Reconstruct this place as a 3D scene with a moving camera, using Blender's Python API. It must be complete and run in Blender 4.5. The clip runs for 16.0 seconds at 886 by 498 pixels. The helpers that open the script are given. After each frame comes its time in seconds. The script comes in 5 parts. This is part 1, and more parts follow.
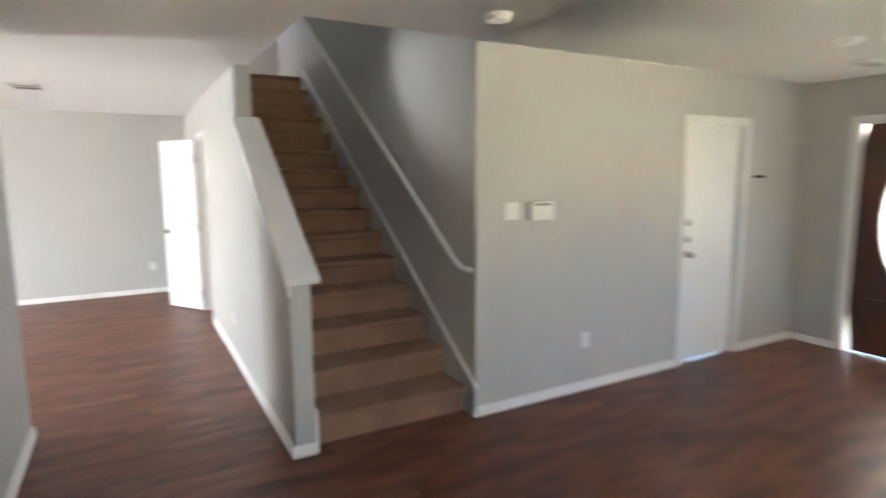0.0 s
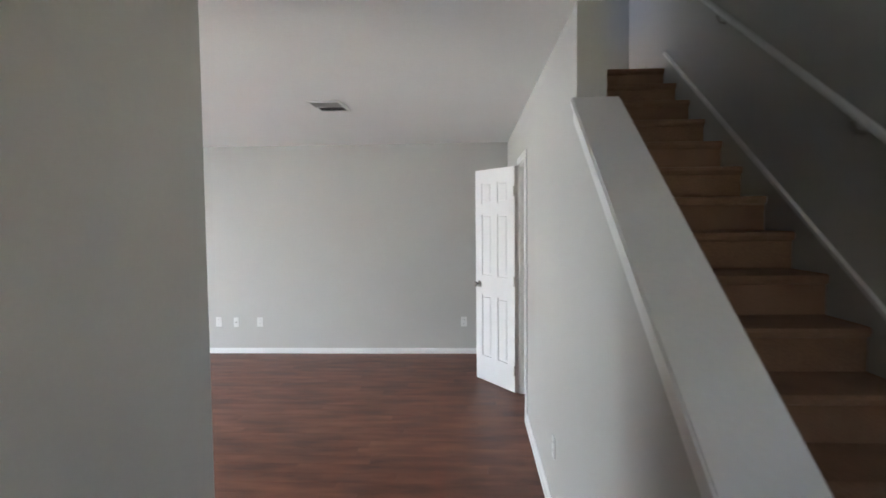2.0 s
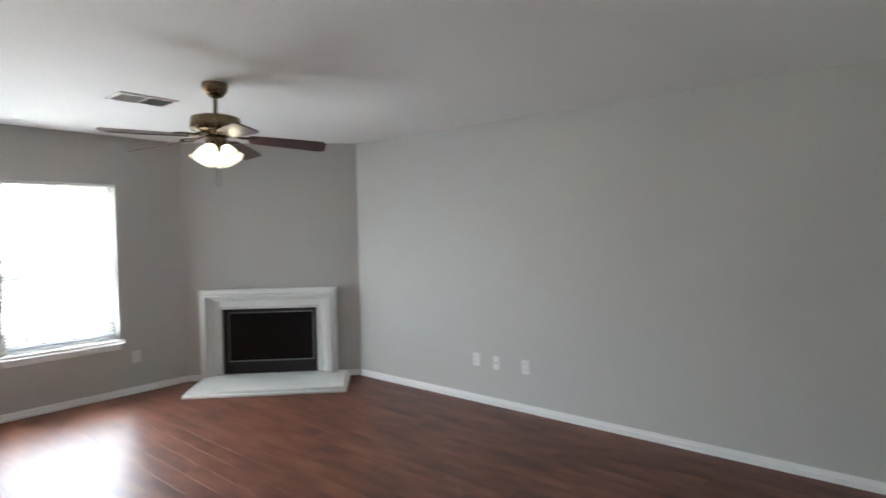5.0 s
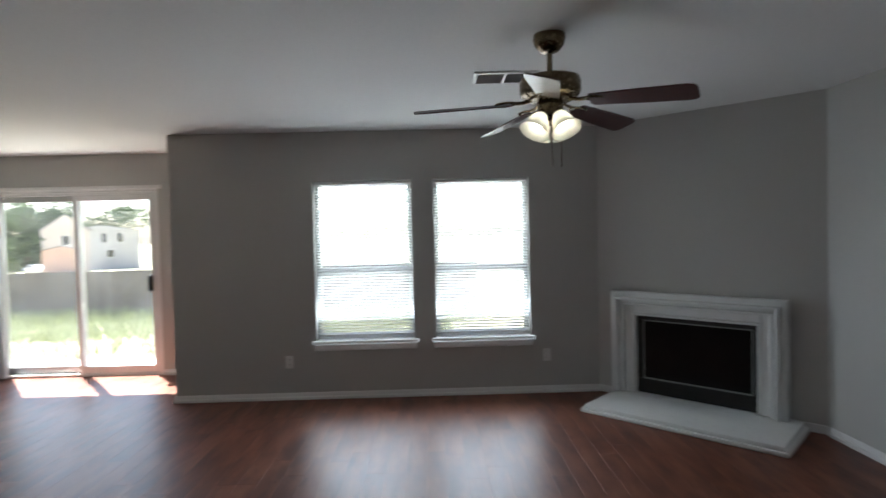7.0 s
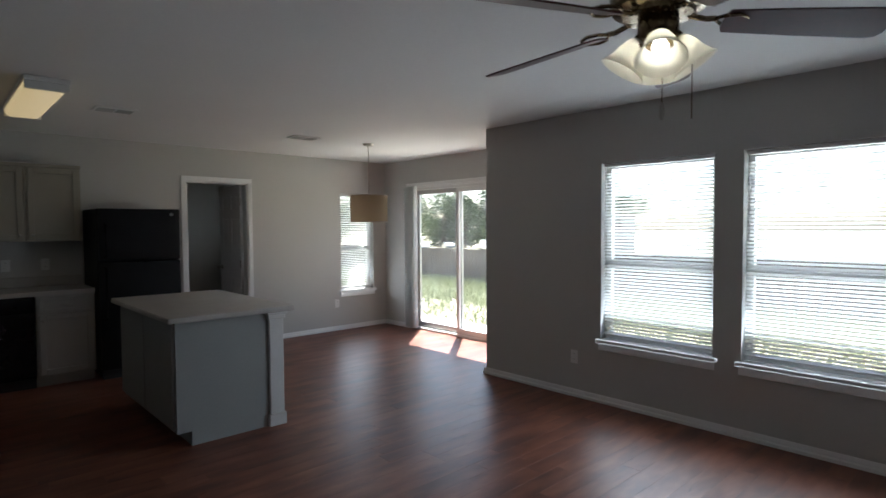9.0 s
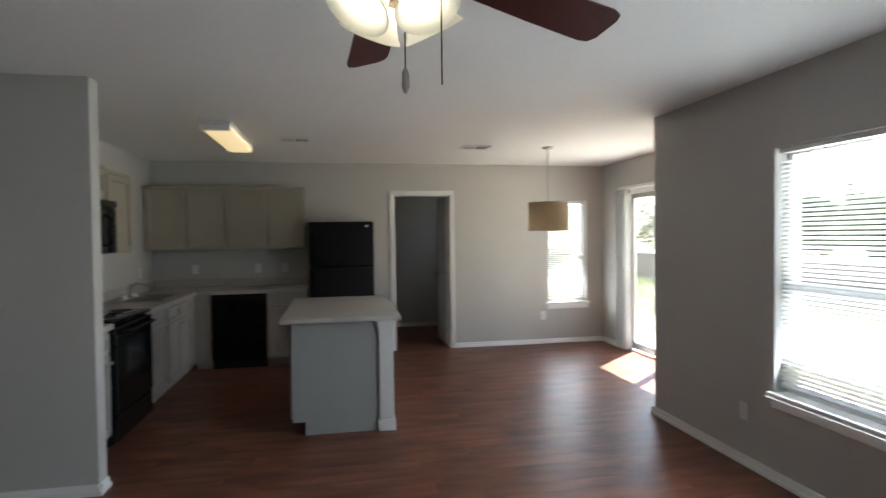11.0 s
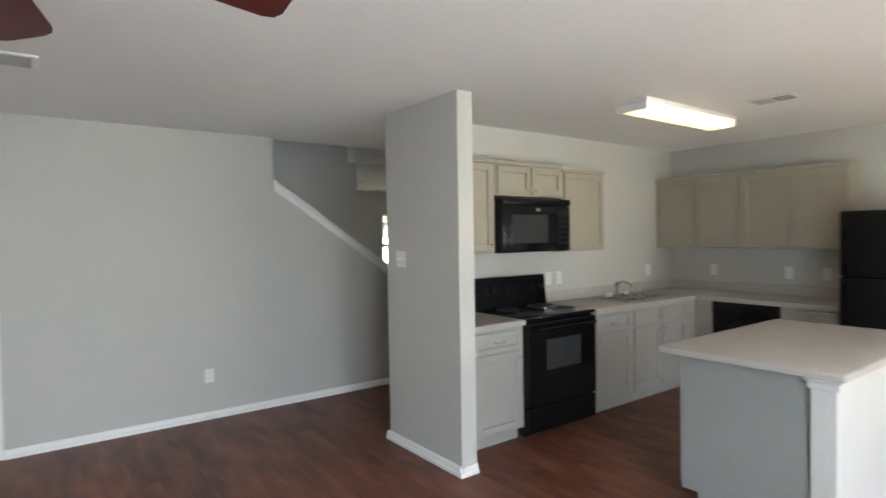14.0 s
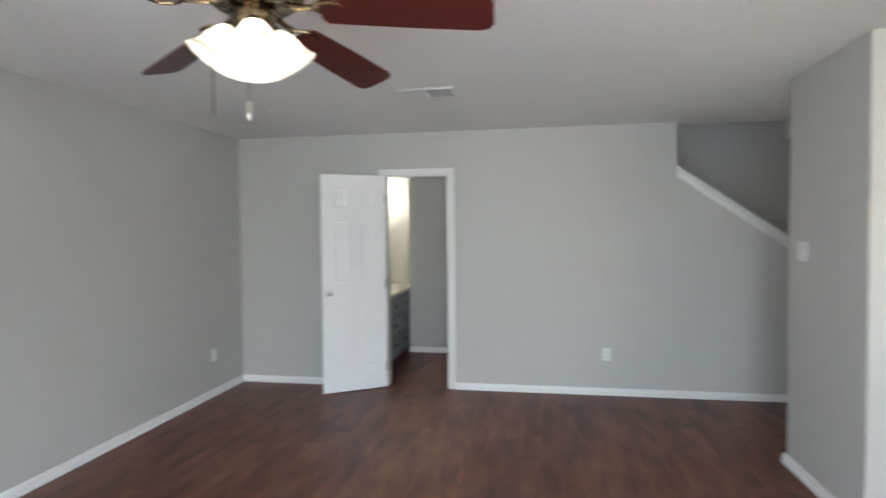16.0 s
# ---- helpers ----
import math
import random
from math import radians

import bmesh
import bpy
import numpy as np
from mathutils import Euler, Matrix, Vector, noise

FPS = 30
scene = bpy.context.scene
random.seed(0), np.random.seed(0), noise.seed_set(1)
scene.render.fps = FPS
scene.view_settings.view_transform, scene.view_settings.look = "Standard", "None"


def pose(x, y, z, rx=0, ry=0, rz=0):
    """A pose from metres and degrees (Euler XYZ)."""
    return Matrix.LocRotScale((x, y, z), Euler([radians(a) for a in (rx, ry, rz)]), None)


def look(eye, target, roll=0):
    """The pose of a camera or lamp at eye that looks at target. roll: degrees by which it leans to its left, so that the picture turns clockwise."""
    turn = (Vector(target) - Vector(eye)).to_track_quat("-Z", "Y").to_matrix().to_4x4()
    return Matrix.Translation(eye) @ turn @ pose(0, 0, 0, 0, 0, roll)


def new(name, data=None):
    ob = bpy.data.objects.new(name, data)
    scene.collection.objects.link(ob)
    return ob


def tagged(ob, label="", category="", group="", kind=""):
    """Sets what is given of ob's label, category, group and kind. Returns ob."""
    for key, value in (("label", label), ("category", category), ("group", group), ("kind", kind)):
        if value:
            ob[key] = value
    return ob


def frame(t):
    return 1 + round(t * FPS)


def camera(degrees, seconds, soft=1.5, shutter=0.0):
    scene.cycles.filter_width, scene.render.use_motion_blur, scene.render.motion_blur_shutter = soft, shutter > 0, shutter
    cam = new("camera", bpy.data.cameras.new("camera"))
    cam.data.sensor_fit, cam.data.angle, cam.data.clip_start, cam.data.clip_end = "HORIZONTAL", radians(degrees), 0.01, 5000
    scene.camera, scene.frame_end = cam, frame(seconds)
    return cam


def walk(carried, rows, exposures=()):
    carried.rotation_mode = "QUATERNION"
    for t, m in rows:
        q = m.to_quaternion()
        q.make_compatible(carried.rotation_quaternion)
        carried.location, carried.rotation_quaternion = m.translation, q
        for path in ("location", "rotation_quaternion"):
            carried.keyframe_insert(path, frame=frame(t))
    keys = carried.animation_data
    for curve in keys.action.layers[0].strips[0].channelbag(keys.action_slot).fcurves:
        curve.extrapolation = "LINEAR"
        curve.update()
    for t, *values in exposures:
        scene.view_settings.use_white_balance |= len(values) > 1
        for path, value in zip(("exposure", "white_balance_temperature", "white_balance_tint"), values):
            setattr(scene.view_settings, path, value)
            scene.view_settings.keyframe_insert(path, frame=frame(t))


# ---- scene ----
cam = camera(76.7, 16.0, shutter=0.5)
PATH = [
    (0, (0.020, 1.781, 1.624), (0.987, 3.511, 1.358), -0.3),
    (0.5, (0.217, 2.447, 1.543), (0.708, 4.377, 1.357), -0.5),
    (1, (0.276, 3.003, 1.555), (0.545, 4.979, 1.4), -0.7),
    (1.5, (0.32, 3.497, 1.551), (0.364, 5.494, 1.438), -0.9),
    (2, (0.332, 3.986, 1.578), (0.234, 5.98, 1.469), -0.6),
    (2.5, (0.358, 4.447, 1.562), (0.141, 6.433, 1.472), -0.6),
    (3, (0.352, 4.887, 1.519), (-0.023, 6.849, 1.434), -0.7),
    (3.2, (0.319, 5.088, 1.526), (-0.121, 7.037, 1.442), -0.6),
    (5.3, (0.218, 6.663, 1.53), (-1.249, 8.021, 1.46), -1.0),
    (5.5, (0.172, 6.772, 1.536), (-1.421, 7.979, 1.466), -1.1),
    (6, (0.031, 7.03, 1.513), (-1.788, 7.857, 1.445), -1.1),
    (6.5, (-0.161, 7.328, 1.515), (-2.109, 7.779, 1.442), -1.2),
    (7, (-0.31, 7.693, 1.508), (-2.309, 7.728, 1.446), -1.4),
    (7.5, (-0.541, 8.039, 1.493), (-2.495, 7.618, 1.429), -1.3),
    (8, (-0.764, 8.416, 1.493), (-2.563, 7.545, 1.43), -1.0),
    (8.5, (-1.006, 8.792, 1.503), (-2.566, 7.542, 1.445), -0.9),
    (8.7, (-1.119, 8.933, 1.485), (-2.595, 7.584, 1.416), -0.6),
    (10.8, (-2.772, 9.527, 1.475), (-3.298, 7.598, 1.43), -0.8),
    (11, (-2.883, 9.518, 1.495), (-3.251, 7.552, 1.448), -0.7),
    (11.5, (-3.158, 9.426, 1.465), (-3.134, 7.427, 1.421), -0.9),
    (12, (-3.467, 9.202, 1.486), (-3.059, 7.245, 1.437), -0.9),
    (12.5, (-3.744, 9.002, 1.497), (-2.99, 7.15, 1.457), -1.0),
    (13, (-3.954, 8.697, 1.494), (-2.888, 7.005, 1.451), -0.9),
    (13.5, (-4.075, 8.422, 1.511), (-2.764, 6.912, 1.46), -0.8),
    (14, (-4.238, 8.119, 1.53), (-2.633, 6.926, 1.482), -0.9),
    (14.5, (-4.279, 7.84, 1.495), (-2.493, 6.941, 1.447), -0.7),
    (15, (-4.359, 7.646, 1.471), (-2.447, 7.063, 1.426), -0.7),
    (15.5, (-4.423, 7.491, 1.504), (-2.429, 7.346, 1.443), -0.8),
    (16, (-4.465, 7.506, 1.508), (-2.495, 7.842, 1.442), -0.5),
]
walk(cam, [(t, look(eye, target, roll)) for t, eye, target, roll in PATH],
     [(0, 6.15, 6450, 10), (1.5, 5.4, 6250, 10), (2.5, 5.1, 6050, 7), (3.2, 4.85, 6000, 5), (5.5, 4.35, 6100, 7), (7, 3.1, 5850, 6), (8.5, 2.65, 5750, 7),
      (11, 3.5, 6050, 6), (12.5, 4.5, 6250, 4), (14.5, 4.8, 6150, 7), (16, 4.8, 6050, 7)])
# ---- light levels ----
SKY, SUN, BULB, TUBE = 0.052, 5.0, 1.4, 0.075
WATTS, FRONT_WATTS, SLIDER_WATTS = 4.4, 0.38, 1.2


# ---- world, sun and window light ----
world = bpy.data.worlds.new("sky")
world.use_nodes = True
scene.world = world
wn = world.node_tree
sky = wn.nodes.new("ShaderNodeTexSky")
sky.sky_type = "NISHITA"
sky.sun_disc = False
sky.sun_elevation = radians(59.4)
sky.sun_rotation = radians(229.4)
sky.dust_density = 2.0
wn.links.new(sky.outputs[0], wn.nodes["Background"].inputs[0])
wn.nodes["Background"].inputs[1].default_value = SKY
sun = new("sun", bpy.data.lights.new("sun", "SUN"))
sun.data.energy = SUN
sun.data.angle = radians(0.5)
sun.data.color = (1.0, 0.95, 0.87)
sun.matrix_world = look((-3.86, -3.31, 8.61), (0, 0, 0))


def window_light(x, y, z, ax, ay, az, w, h, watts, color=(0.93, 0.97, 1.0)):
    """Sky light entering through one window opening."""
    d = bpy.data.lights.new("window_light", "AREA")
    d.shape, d.size, d.size_y, d.energy, d.color = "RECTANGLE", w, h, watts, color
    d.spread = radians(162)
    ob = new("window_light", d)
    ob.matrix_world = look((x, y, z), (x + ax, y + ay, z + az))
    return ob


# ---- materials ----
def material(name, color, rough=0.5, metal=0.0, var=0.06, scale=6.0, bump=0.0, bump_scale=200.0, spec=0.5, coat=0.0, fine=60.0):
    m = bpy.data.materials.new(name)
    m.use_nodes = True
    n, l = m.node_tree.nodes, m.node_tree.links
    b = n["Principled BSDF"]
    b.inputs["Roughness"].default_value = rough
    b.inputs["Metallic"].default_value = metal
    b.inputs["Specular IOR Level"].default_value = spec
    b.inputs["Coat Weight"].default_value = coat
    geo = n.new("ShaderNodeNewGeometry")
    big = n.new("ShaderNodeTexNoise")
    big.inputs["Scale"].default_value = scale
    big.inputs["Detail"].default_value = 4
    small = n.new("ShaderNodeTexNoise")
    small.inputs["Scale"].default_value = fine
    l.new(geo.outputs["Position"], big.inputs["Vector"])
    l.new(geo.outputs["Position"], small.inputs["Vector"])
    mix = n.new("ShaderNodeMath")
    mix.operation = "ADD"
    l.new(big.outputs[0], mix.inputs[0])
    l.new(small.outputs[0], mix.inputs[1])
    ramp = n.new("ShaderNodeMapRange")
    ramp.inputs[1].default_value, ramp.inputs[2].default_value = 0.6, 1.4
    ramp.inputs[3].default_value, ramp.inputs[4].default_value = 1 - var, 1 + var
    l.new(mix.outputs[0], ramp.inputs[0])
    vec = n.new("ShaderNodeVectorMath")
    vec.operation = "SCALE"
    vec.inputs[0].default_value = color[:3]
    l.new(ramp.outputs[0], vec.inputs["Scale"])
    l.new(vec.outputs[0], b.inputs["Base Color"])
    rr = n.new("ShaderNodeMapRange")
    rr.inputs[3].default_value, rr.inputs[4].default_value = max(0.02, rough - 0.06), min(1, rough + 0.06)
    l.new(small.outputs[0], rr.inputs[0])
    l.new(rr.outputs[0], b.inputs["Roughness"])
    if bump:
        bn = n.new("ShaderNodeTexNoise")
        bn.inputs["Scale"].default_value = bump_scale
        l.new(geo.outputs["Position"], bn.inputs["Vector"])
        bp = n.new("ShaderNodeBump")
        bp.inputs["Strength"].default_value = bump
        bp.inputs["Distance"].default_value = 0.002
        l.new(bn.outputs[0], bp.inputs["Height"])
        l.new(bp.outputs[0], b.inputs["Normal"])
    return m


def wood_floor():
    m = bpy.data.materials.new("wood_plank")
    m.use_nodes = True
    n, l = m.node_tree.nodes, m.node_tree.links
    b = n["Principled BSDF"]
    geo = n.new("ShaderNodeNewGeometry")
    info = n.new("ShaderNodeObjectInfo")
    off = n.new("ShaderNodeVectorMath")
    off.operation = "MULTIPLY"
    off.inputs[1].default_value = (37.0, 11.0, 5.0)
    l.new(info.outputs["Random"], off.inputs[0])
    add = n.new("ShaderNodeVectorMath")
    add.operation = "ADD"
    l.new(geo.outputs["Position"], add.inputs[0])
    l.new(off.outputs[0], add.inputs[1])
    grain = n.new("ShaderNodeMapping")
    grain.inputs["Scale"].default_value = (2.0, 8.0, 1.0)
    l.new(add.outputs[0], grain.inputs["Vector"])
    tex = n.new("ShaderNodeTexNoise")
    tex.inputs["Scale"].default_value = 1.6
    tex.inputs["Detail"].default_value = 4
    tex.inputs["Roughness"].default_value = 0.55
    tex.inputs["Distortion"].default_value = 0.7
    l.new(grain.outputs[0], tex.inputs["Vector"])
    blot = n.new("ShaderNodeMapping")
    blot.inputs["Scale"].default_value = (1.3, 4.2, 1.0)
    l.new(add.outputs[0], blot.inputs["Vector"])
    tex2 = n.new("ShaderNodeTexNoise")
    tex2.inputs["Scale"].default_value = 1.7
    tex2.inputs["Detail"].default_value = 3
    l.new(blot.outputs[0], tex2.inputs["Vector"])
    s1 = n.new("ShaderNodeMath")
    s1.operation = "MULTIPLY_ADD"
    l.new(tex.outputs[0], s1.inputs[0])
    s1.inputs[1].default_value = 0.34
    l.new(tex2.outputs[0], s1.inputs[2])
    s2 = n.new("ShaderNodeMath")
    s2.operation = "MULTIPLY_ADD"
    l.new(info.outputs["Random"], s2.inputs[0])
    s2.inputs[1].default_value = 0.07
    l.new(s1.outputs[0], s2.inputs[2])
    s3 = n.new("ShaderNodeMath")
    s3.operation = "MULTIPLY_ADD"
    l.new(geo.outputs["Random Per Island"], s3.inputs[0])
    s3.inputs[1].default_value = 0.07
    l.new(s2.outputs[0], s3.inputs[2])
    s2 = s3
    streak = n.new("ShaderNodeMapping")
    streak.inputs["Scale"].default_value = (6.0, 26.0, 1.0)
    l.new(add.outputs[0], streak.inputs["Vector"])
    tex3 = n.new("ShaderNodeTexNoise")
    tex3.inputs["Scale"].default_value = 1.0
    tex3.inputs["Detail"].default_value = 2
    tex3.inputs["Distortion"].default_value = 1.2
    l.new(streak.outputs[0], tex3.inputs["Vector"])
    cut = n.new("ShaderNodeMapRange")
    cut.inputs[1].default_value, cut.inputs[2].default_value = 0.66, 0.74
    cut.inputs[3].default_value, cut.inputs[4].default_value = 0.0, 0.13
    l.new(tex3.outputs[0], cut.inputs[0])
    s4 = n.new("ShaderNodeMath")
    s4.operation = "SUBTRACT"
    l.new(s2.outputs[0], s4.inputs[0])
    l.new(cut.outputs[0], s4.inputs[1])
    s2 = s4
    ramp = n.new("ShaderNodeValToRGB")
    e = ramp.color_ramp.elements
    e[0].position, e[0].color = 0.5, (0.078, 0.028, 0.0175, 1)
    e[1].position, e[1].color = 1.25, (0.235, 0.1, 0.063, 1)
    e[1].position = 1.0
    mid = ramp.color_ramp.elements.new(0.74)
    mid.color = (0.155, 0.058, 0.035, 1)
    l.new(s2.outputs[0], ramp.inputs[0])
    l.new(ramp.outputs[0], b.inputs["Base Color"])
    rr = n.new("ShaderNodeMapRange")
    rr.inputs[3].default_value, rr.inputs[4].default_value = 0.31, 0.44
    b.inputs["Specular IOR Level"].default_value = 0.29
    l.new(tex.outputs[0], rr.inputs[0])
    l.new(rr.outputs[0], b.inputs["Roughness"])
    bp = n.new("ShaderNodeBump")
    bp.inputs["Strength"].default_value = 0.12
    bp.inputs["Distance"].default_value = 0.001
    l.new(tex.outputs[0], bp.inputs["Height"])
    l.new(bp.outputs[0], b.inputs["Normal"])
    return m


def glass_material(name, tint=(1, 1, 1), dust=0.0):
    m = bpy.data.materials.new(name)
    m.use_nodes = True
    n, l = m.node_tree.nodes, m.node_tree.links
    n.remove(n["Principled BSDF"])
    tr = n.new("ShaderNodeBsdfTransparent")
    tr.inputs[0].default_value = (*tint, 1)
    gl = n.new("ShaderNodeBsdfGlossy")
    gl.inputs["Roughness"].default_value = 0.02
    lw = n.new("ShaderNodeLayerWeight")
    lw.inputs["Blend"].default_value = 0.5
    power = n.new("ShaderNodeMath")
    power.operation = "POWER"
    power.inputs[1].default_value = 5.0
    l.new(lw.outputs["Facing"], power.inputs[0])
    fr = n.new("ShaderNodeMath")
    fr.operation = "MULTIPLY_ADD"
    fr.inputs[1].default_value, fr.inputs[2].default_value = 0.96, 0.035
    l.new(power.outputs[0], fr.inputs[0])
    mx = n.new("ShaderNodeMixShader")
    l.new(fr.outputs[0], mx.inputs[0])
    l.new(tr.outputs[0], mx.inputs[1])
    l.new(gl.outputs[0], mx.inputs[2])
    if dust:
        film = n.new("ShaderNodeBsdfTranslucent")
        film.inputs[0].default_value = (0.85, 0.87, 0.88, 1)
        geo = n.new("ShaderNodeNewGeometry")
        no = n.new("ShaderNodeTexNoise")
        no.inputs["Scale"].default_value = 2.2
        no.inputs["Detail"].default_value = 5
        l.new(geo.outputs["Position"], no.inputs["Vector"])
        mr = n.new("ShaderNodeMapRange")
        mr.inputs[1].default_value, mr.inputs[2].default_value = 0.35, 0.7
        mr.inputs[3].default_value, mr.inputs[4].default_value = dust * 0.4, dust * 1.6
        l.new(no.outputs[0], mr.inputs[0])
        m2 = n.new("ShaderNodeMixShader")
        l.new(mr.outputs[0], m2.inputs[0])
        l.new(mx.outputs[0], m2.inputs[1])
        l.new(film.outputs[0], m2.inputs[2])
        mx = m2
    l.new(mx.outputs[0], n["Material Output"].inputs[0])
    return m


def glow(name, color, strength, base=(0.8, 0.8, 0.8)):
    m = bpy.data.materials.new(name)
    m.use_nodes = True
    b = m.node_tree.nodes["Principled BSDF"]
    b.inputs["Base Color"].default_value = (*base, 1)
    b.inputs["Roughness"].default_value = 0.35
    b.inputs["Emission Color"].default_value = (*color, 1)
    b.inputs["Emission Strength"].default_value = strength
    return m


def translucent(name, color, amount=0.5, rough=0.5):
    m = bpy.data.materials.new(name)
    m.use_nodes = True
    n, l = m.node_tree.nodes, m.node_tree.links
    b = n["Principled BSDF"]
    b.inputs["Base Color"].default_value = (*color, 1)
    b.inputs["Roughness"].default_value = rough
    t = n.new("ShaderNodeBsdfTranslucent")
    t.inputs[0].default_value = (*color, 1)
    mx = n.new("ShaderNodeMixShader")
    mx.inputs[0].default_value = amount
    l.new(b.outputs[0], mx.inputs[1])
    l.new(t.outputs[0], mx.inputs[2])
    l.new(mx.outputs[0], n["Material Output"].inputs[0])
    return m


M_WALL = material("wall_paint", (0.505, 0.498, 0.475), 0.62, var=0.025, scale=1.3, bump=0.25, bump_scale=260)
M_CEIL = material("ceiling_paint", (0.78, 0.778, 0.765), 0.85, var=0.03, scale=1.0, bump=0.6, bump_scale=150)
M_TRIM = material("white_trim_paint", (0.78, 0.78, 0.77), 0.38, var=0.03, scale=3)
M_DOOR = material("white_door_paint", (0.8, 0.8, 0.8), 0.36, var=0.025, scale=4)
M_FLOOR = wood_floor()
M_SLAB = material("underlay", (0.03, 0.02, 0.015), 0.9)
M_CARPET = material("stair_carpet", (0.28, 0.16, 0.1), 0.95, var=0.28, scale=5, bump=1.0, bump_scale=420, fine=180)
M_CAB = material("cabinet_paint", (0.345, 0.318, 0.255), 0.42, var=0.04, scale=4)
M_CABLOW = material("lower_cabinet_paint", (0.38, 0.37, 0.345), 0.42, var=0.04, scale=4)
M_COUNTER = material("laminate_counter", (0.43, 0.405, 0.38), 0.4, var=0.1, scale=14, fine=320)
M_BLACK = material("black_appliance", (0.007, 0.007, 0.008), 0.16, var=0.2, scale=9, spec=0.25)
M_BLACKMATT = material("black_textured_appliance", (0.009, 0.009, 0.01), 0.45, var=0.2, scale=9, bump=0.4, bump_scale=600, spec=0.13)
M_OVENGLASS = material("smoked_oven_glass", (0.04, 0.041, 0.043), 0.08, var=0.15)
M_BLACKGLASS = material("black_glass", (0.01, 0.01, 0.011), 0.06, var=0.1)
M_STEEL = material("stainless_steel", (0.55, 0.55, 0.54), 0.28, metal=1.0, var=0.06, scale=12)
M_CHROME = material("chrome", (0.72, 0.72, 0.72), 0.12, metal=1.0, var=0.03)
M_DRIP = material("dark_drip_pan", (0.09, 0.09, 0.09), 0.35, metal=1.0, var=0.2, scale=20)
M_NICKEL = material("brushed_nickel", (0.42, 0.4, 0.37), 0.3, metal=1.0, var=0.06)
M_BRASS = material("antique_brass", (0.2, 0.15, 0.09), 0.26, metal=1.0, var=0.15, scale=25)
M_BLADE = material("cherry_fan_blade", (0.062, 0.012, 0.01), 0.33, var=0.3, scale=14)
M_PLASTIC = material("white_plastic", (0.76, 0.76, 0.74), 0.35, var=0.02)
M_GREY = material("grey_plastic", (0.25, 0.26, 0.24), 0.4, var=0.05)
M_VENT = material("vent_grey_enamel", (0.5, 0.5, 0.49), 0.4, var=0.04)
M_DARK = material("dark_slot", (0.02, 0.02, 0.02), 0.7)
M_VINYL = material("white_vinyl_frame", (0.75, 0.75, 0.74), 0.4, var=0.03)
M_ALU = material("mill_aluminium", (0.5, 0.5, 0.49), 0.4, metal=0.7, var=0.06)
M_BLIND = translucent("blind_slat", (0.82, 0.83, 0.83), 0.42, 0.4)
M_VANE = translucent("vertical_vane", (0.74, 0.74, 0.73), 0.5, 0.6)
M_GLASS = glass_material("window_glass")
M_DUSTY = glass_material("dusty_patio_glass", dust=0.013)
M_SOOT = material("soot_black_metal", (0.012, 0.011, 0.01), 0.6, var=0.4, scale=8)
M_FIREGLASS = material("fireplace_glass", (0.008, 0.008, 0.008), 0.1, var=0.2, spec=0.22)
M_HEARTH = material("painted_hearth", (0.82, 0.83, 0.82), 0.3, var=0.05, scale=8)
M_SHADE = translucent("linen_shade", (0.5, 0.41, 0.29), 0.3, 0.9)
M_WOODDOOR = material("mahogany_door", (0.085, 0.028, 0.018), 0.35, var=0.3, scale=7)
M_BULB = glow("lit_bulb", (1.0, 0.92, 0.78), BULB)
M_FROST = translucent("frosted_glass", (0.93, 0.91, 0.84), 0.6, 0.3)
M_GLOBE = glow("lit_globe", (1.0, 0.88, 0.7), 4.0)
M_TUBE = glow("lit_diffuser", (1.0, 0.72, 0.34), TUBE)
M_CONCRETE = material("patio_concrete", (0.42, 0.4, 0.37), 0.9, var=0.12, scale=2.5, bump=0.4)
M_SOIL = material("lawn_soil", (0.3, 0.275, 0.18), 0.95, var=0.4, scale=0.9, fine=9)
M_GRASS = material("grass_blade", (0.26, 0.29, 0.16), 0.8, var=0.4, scale=2)
M_FENCE = material("weathered_fence_wood", (0.125, 0.105, 0.092), 0.9, var=0.3, scale=2.2, fine=30)
M_LEAF = material("tree_leaf", (0.07, 0.11, 0.045), 0.7, var=0.4, scale=1.5)
M_BARK = material("bark", (0.1, 0.075, 0.055), 0.9, var=0.3, scale=9)
M_SIDING = material("pale_siding", (0.5, 0.44, 0.4), 0.8, var=0.08, scale=1)
M_PINK = material("pink_siding", (0.5, 0.33, 0.27), 0.8, var=0.08, scale=1)
M_SIDING2 = material("grey_siding", (0.4, 0.39, 0.39), 0.8, var=0.08, scale=1)
M_ROOF = material("grey_shingle", (0.16, 0.15, 0.15), 0.9, var=0.2, scale=3)
M_CAR = material("white_car_paint", (0.72, 0.73, 0.74), 0.25, var=0.02, coat=0.5)
M_CARDARK = material("dark_car_paint", (0.05, 0.06, 0.08), 0.25, var=0.05, coat=0.5)
M_RUBBER = material("tyre_rubber", (0.02, 0.02, 0.02), 0.85)
M_ASPHALT = material("asphalt", (0.055, 0.055, 0.055), 0.9, var=0.2, scale=3)
M_VANITY = material("grey_vanity_paint", (0.19, 0.2, 0.22), 0.45, var=0.05)
M_MARBLE = material("cultured_marble", (0.75, 0.72, 0.62), 0.25, var=0.05)
M_MIRROR = material("mirror", (0.9, 0.9, 0.9), 0.02, metal=1.0, var=0.0)


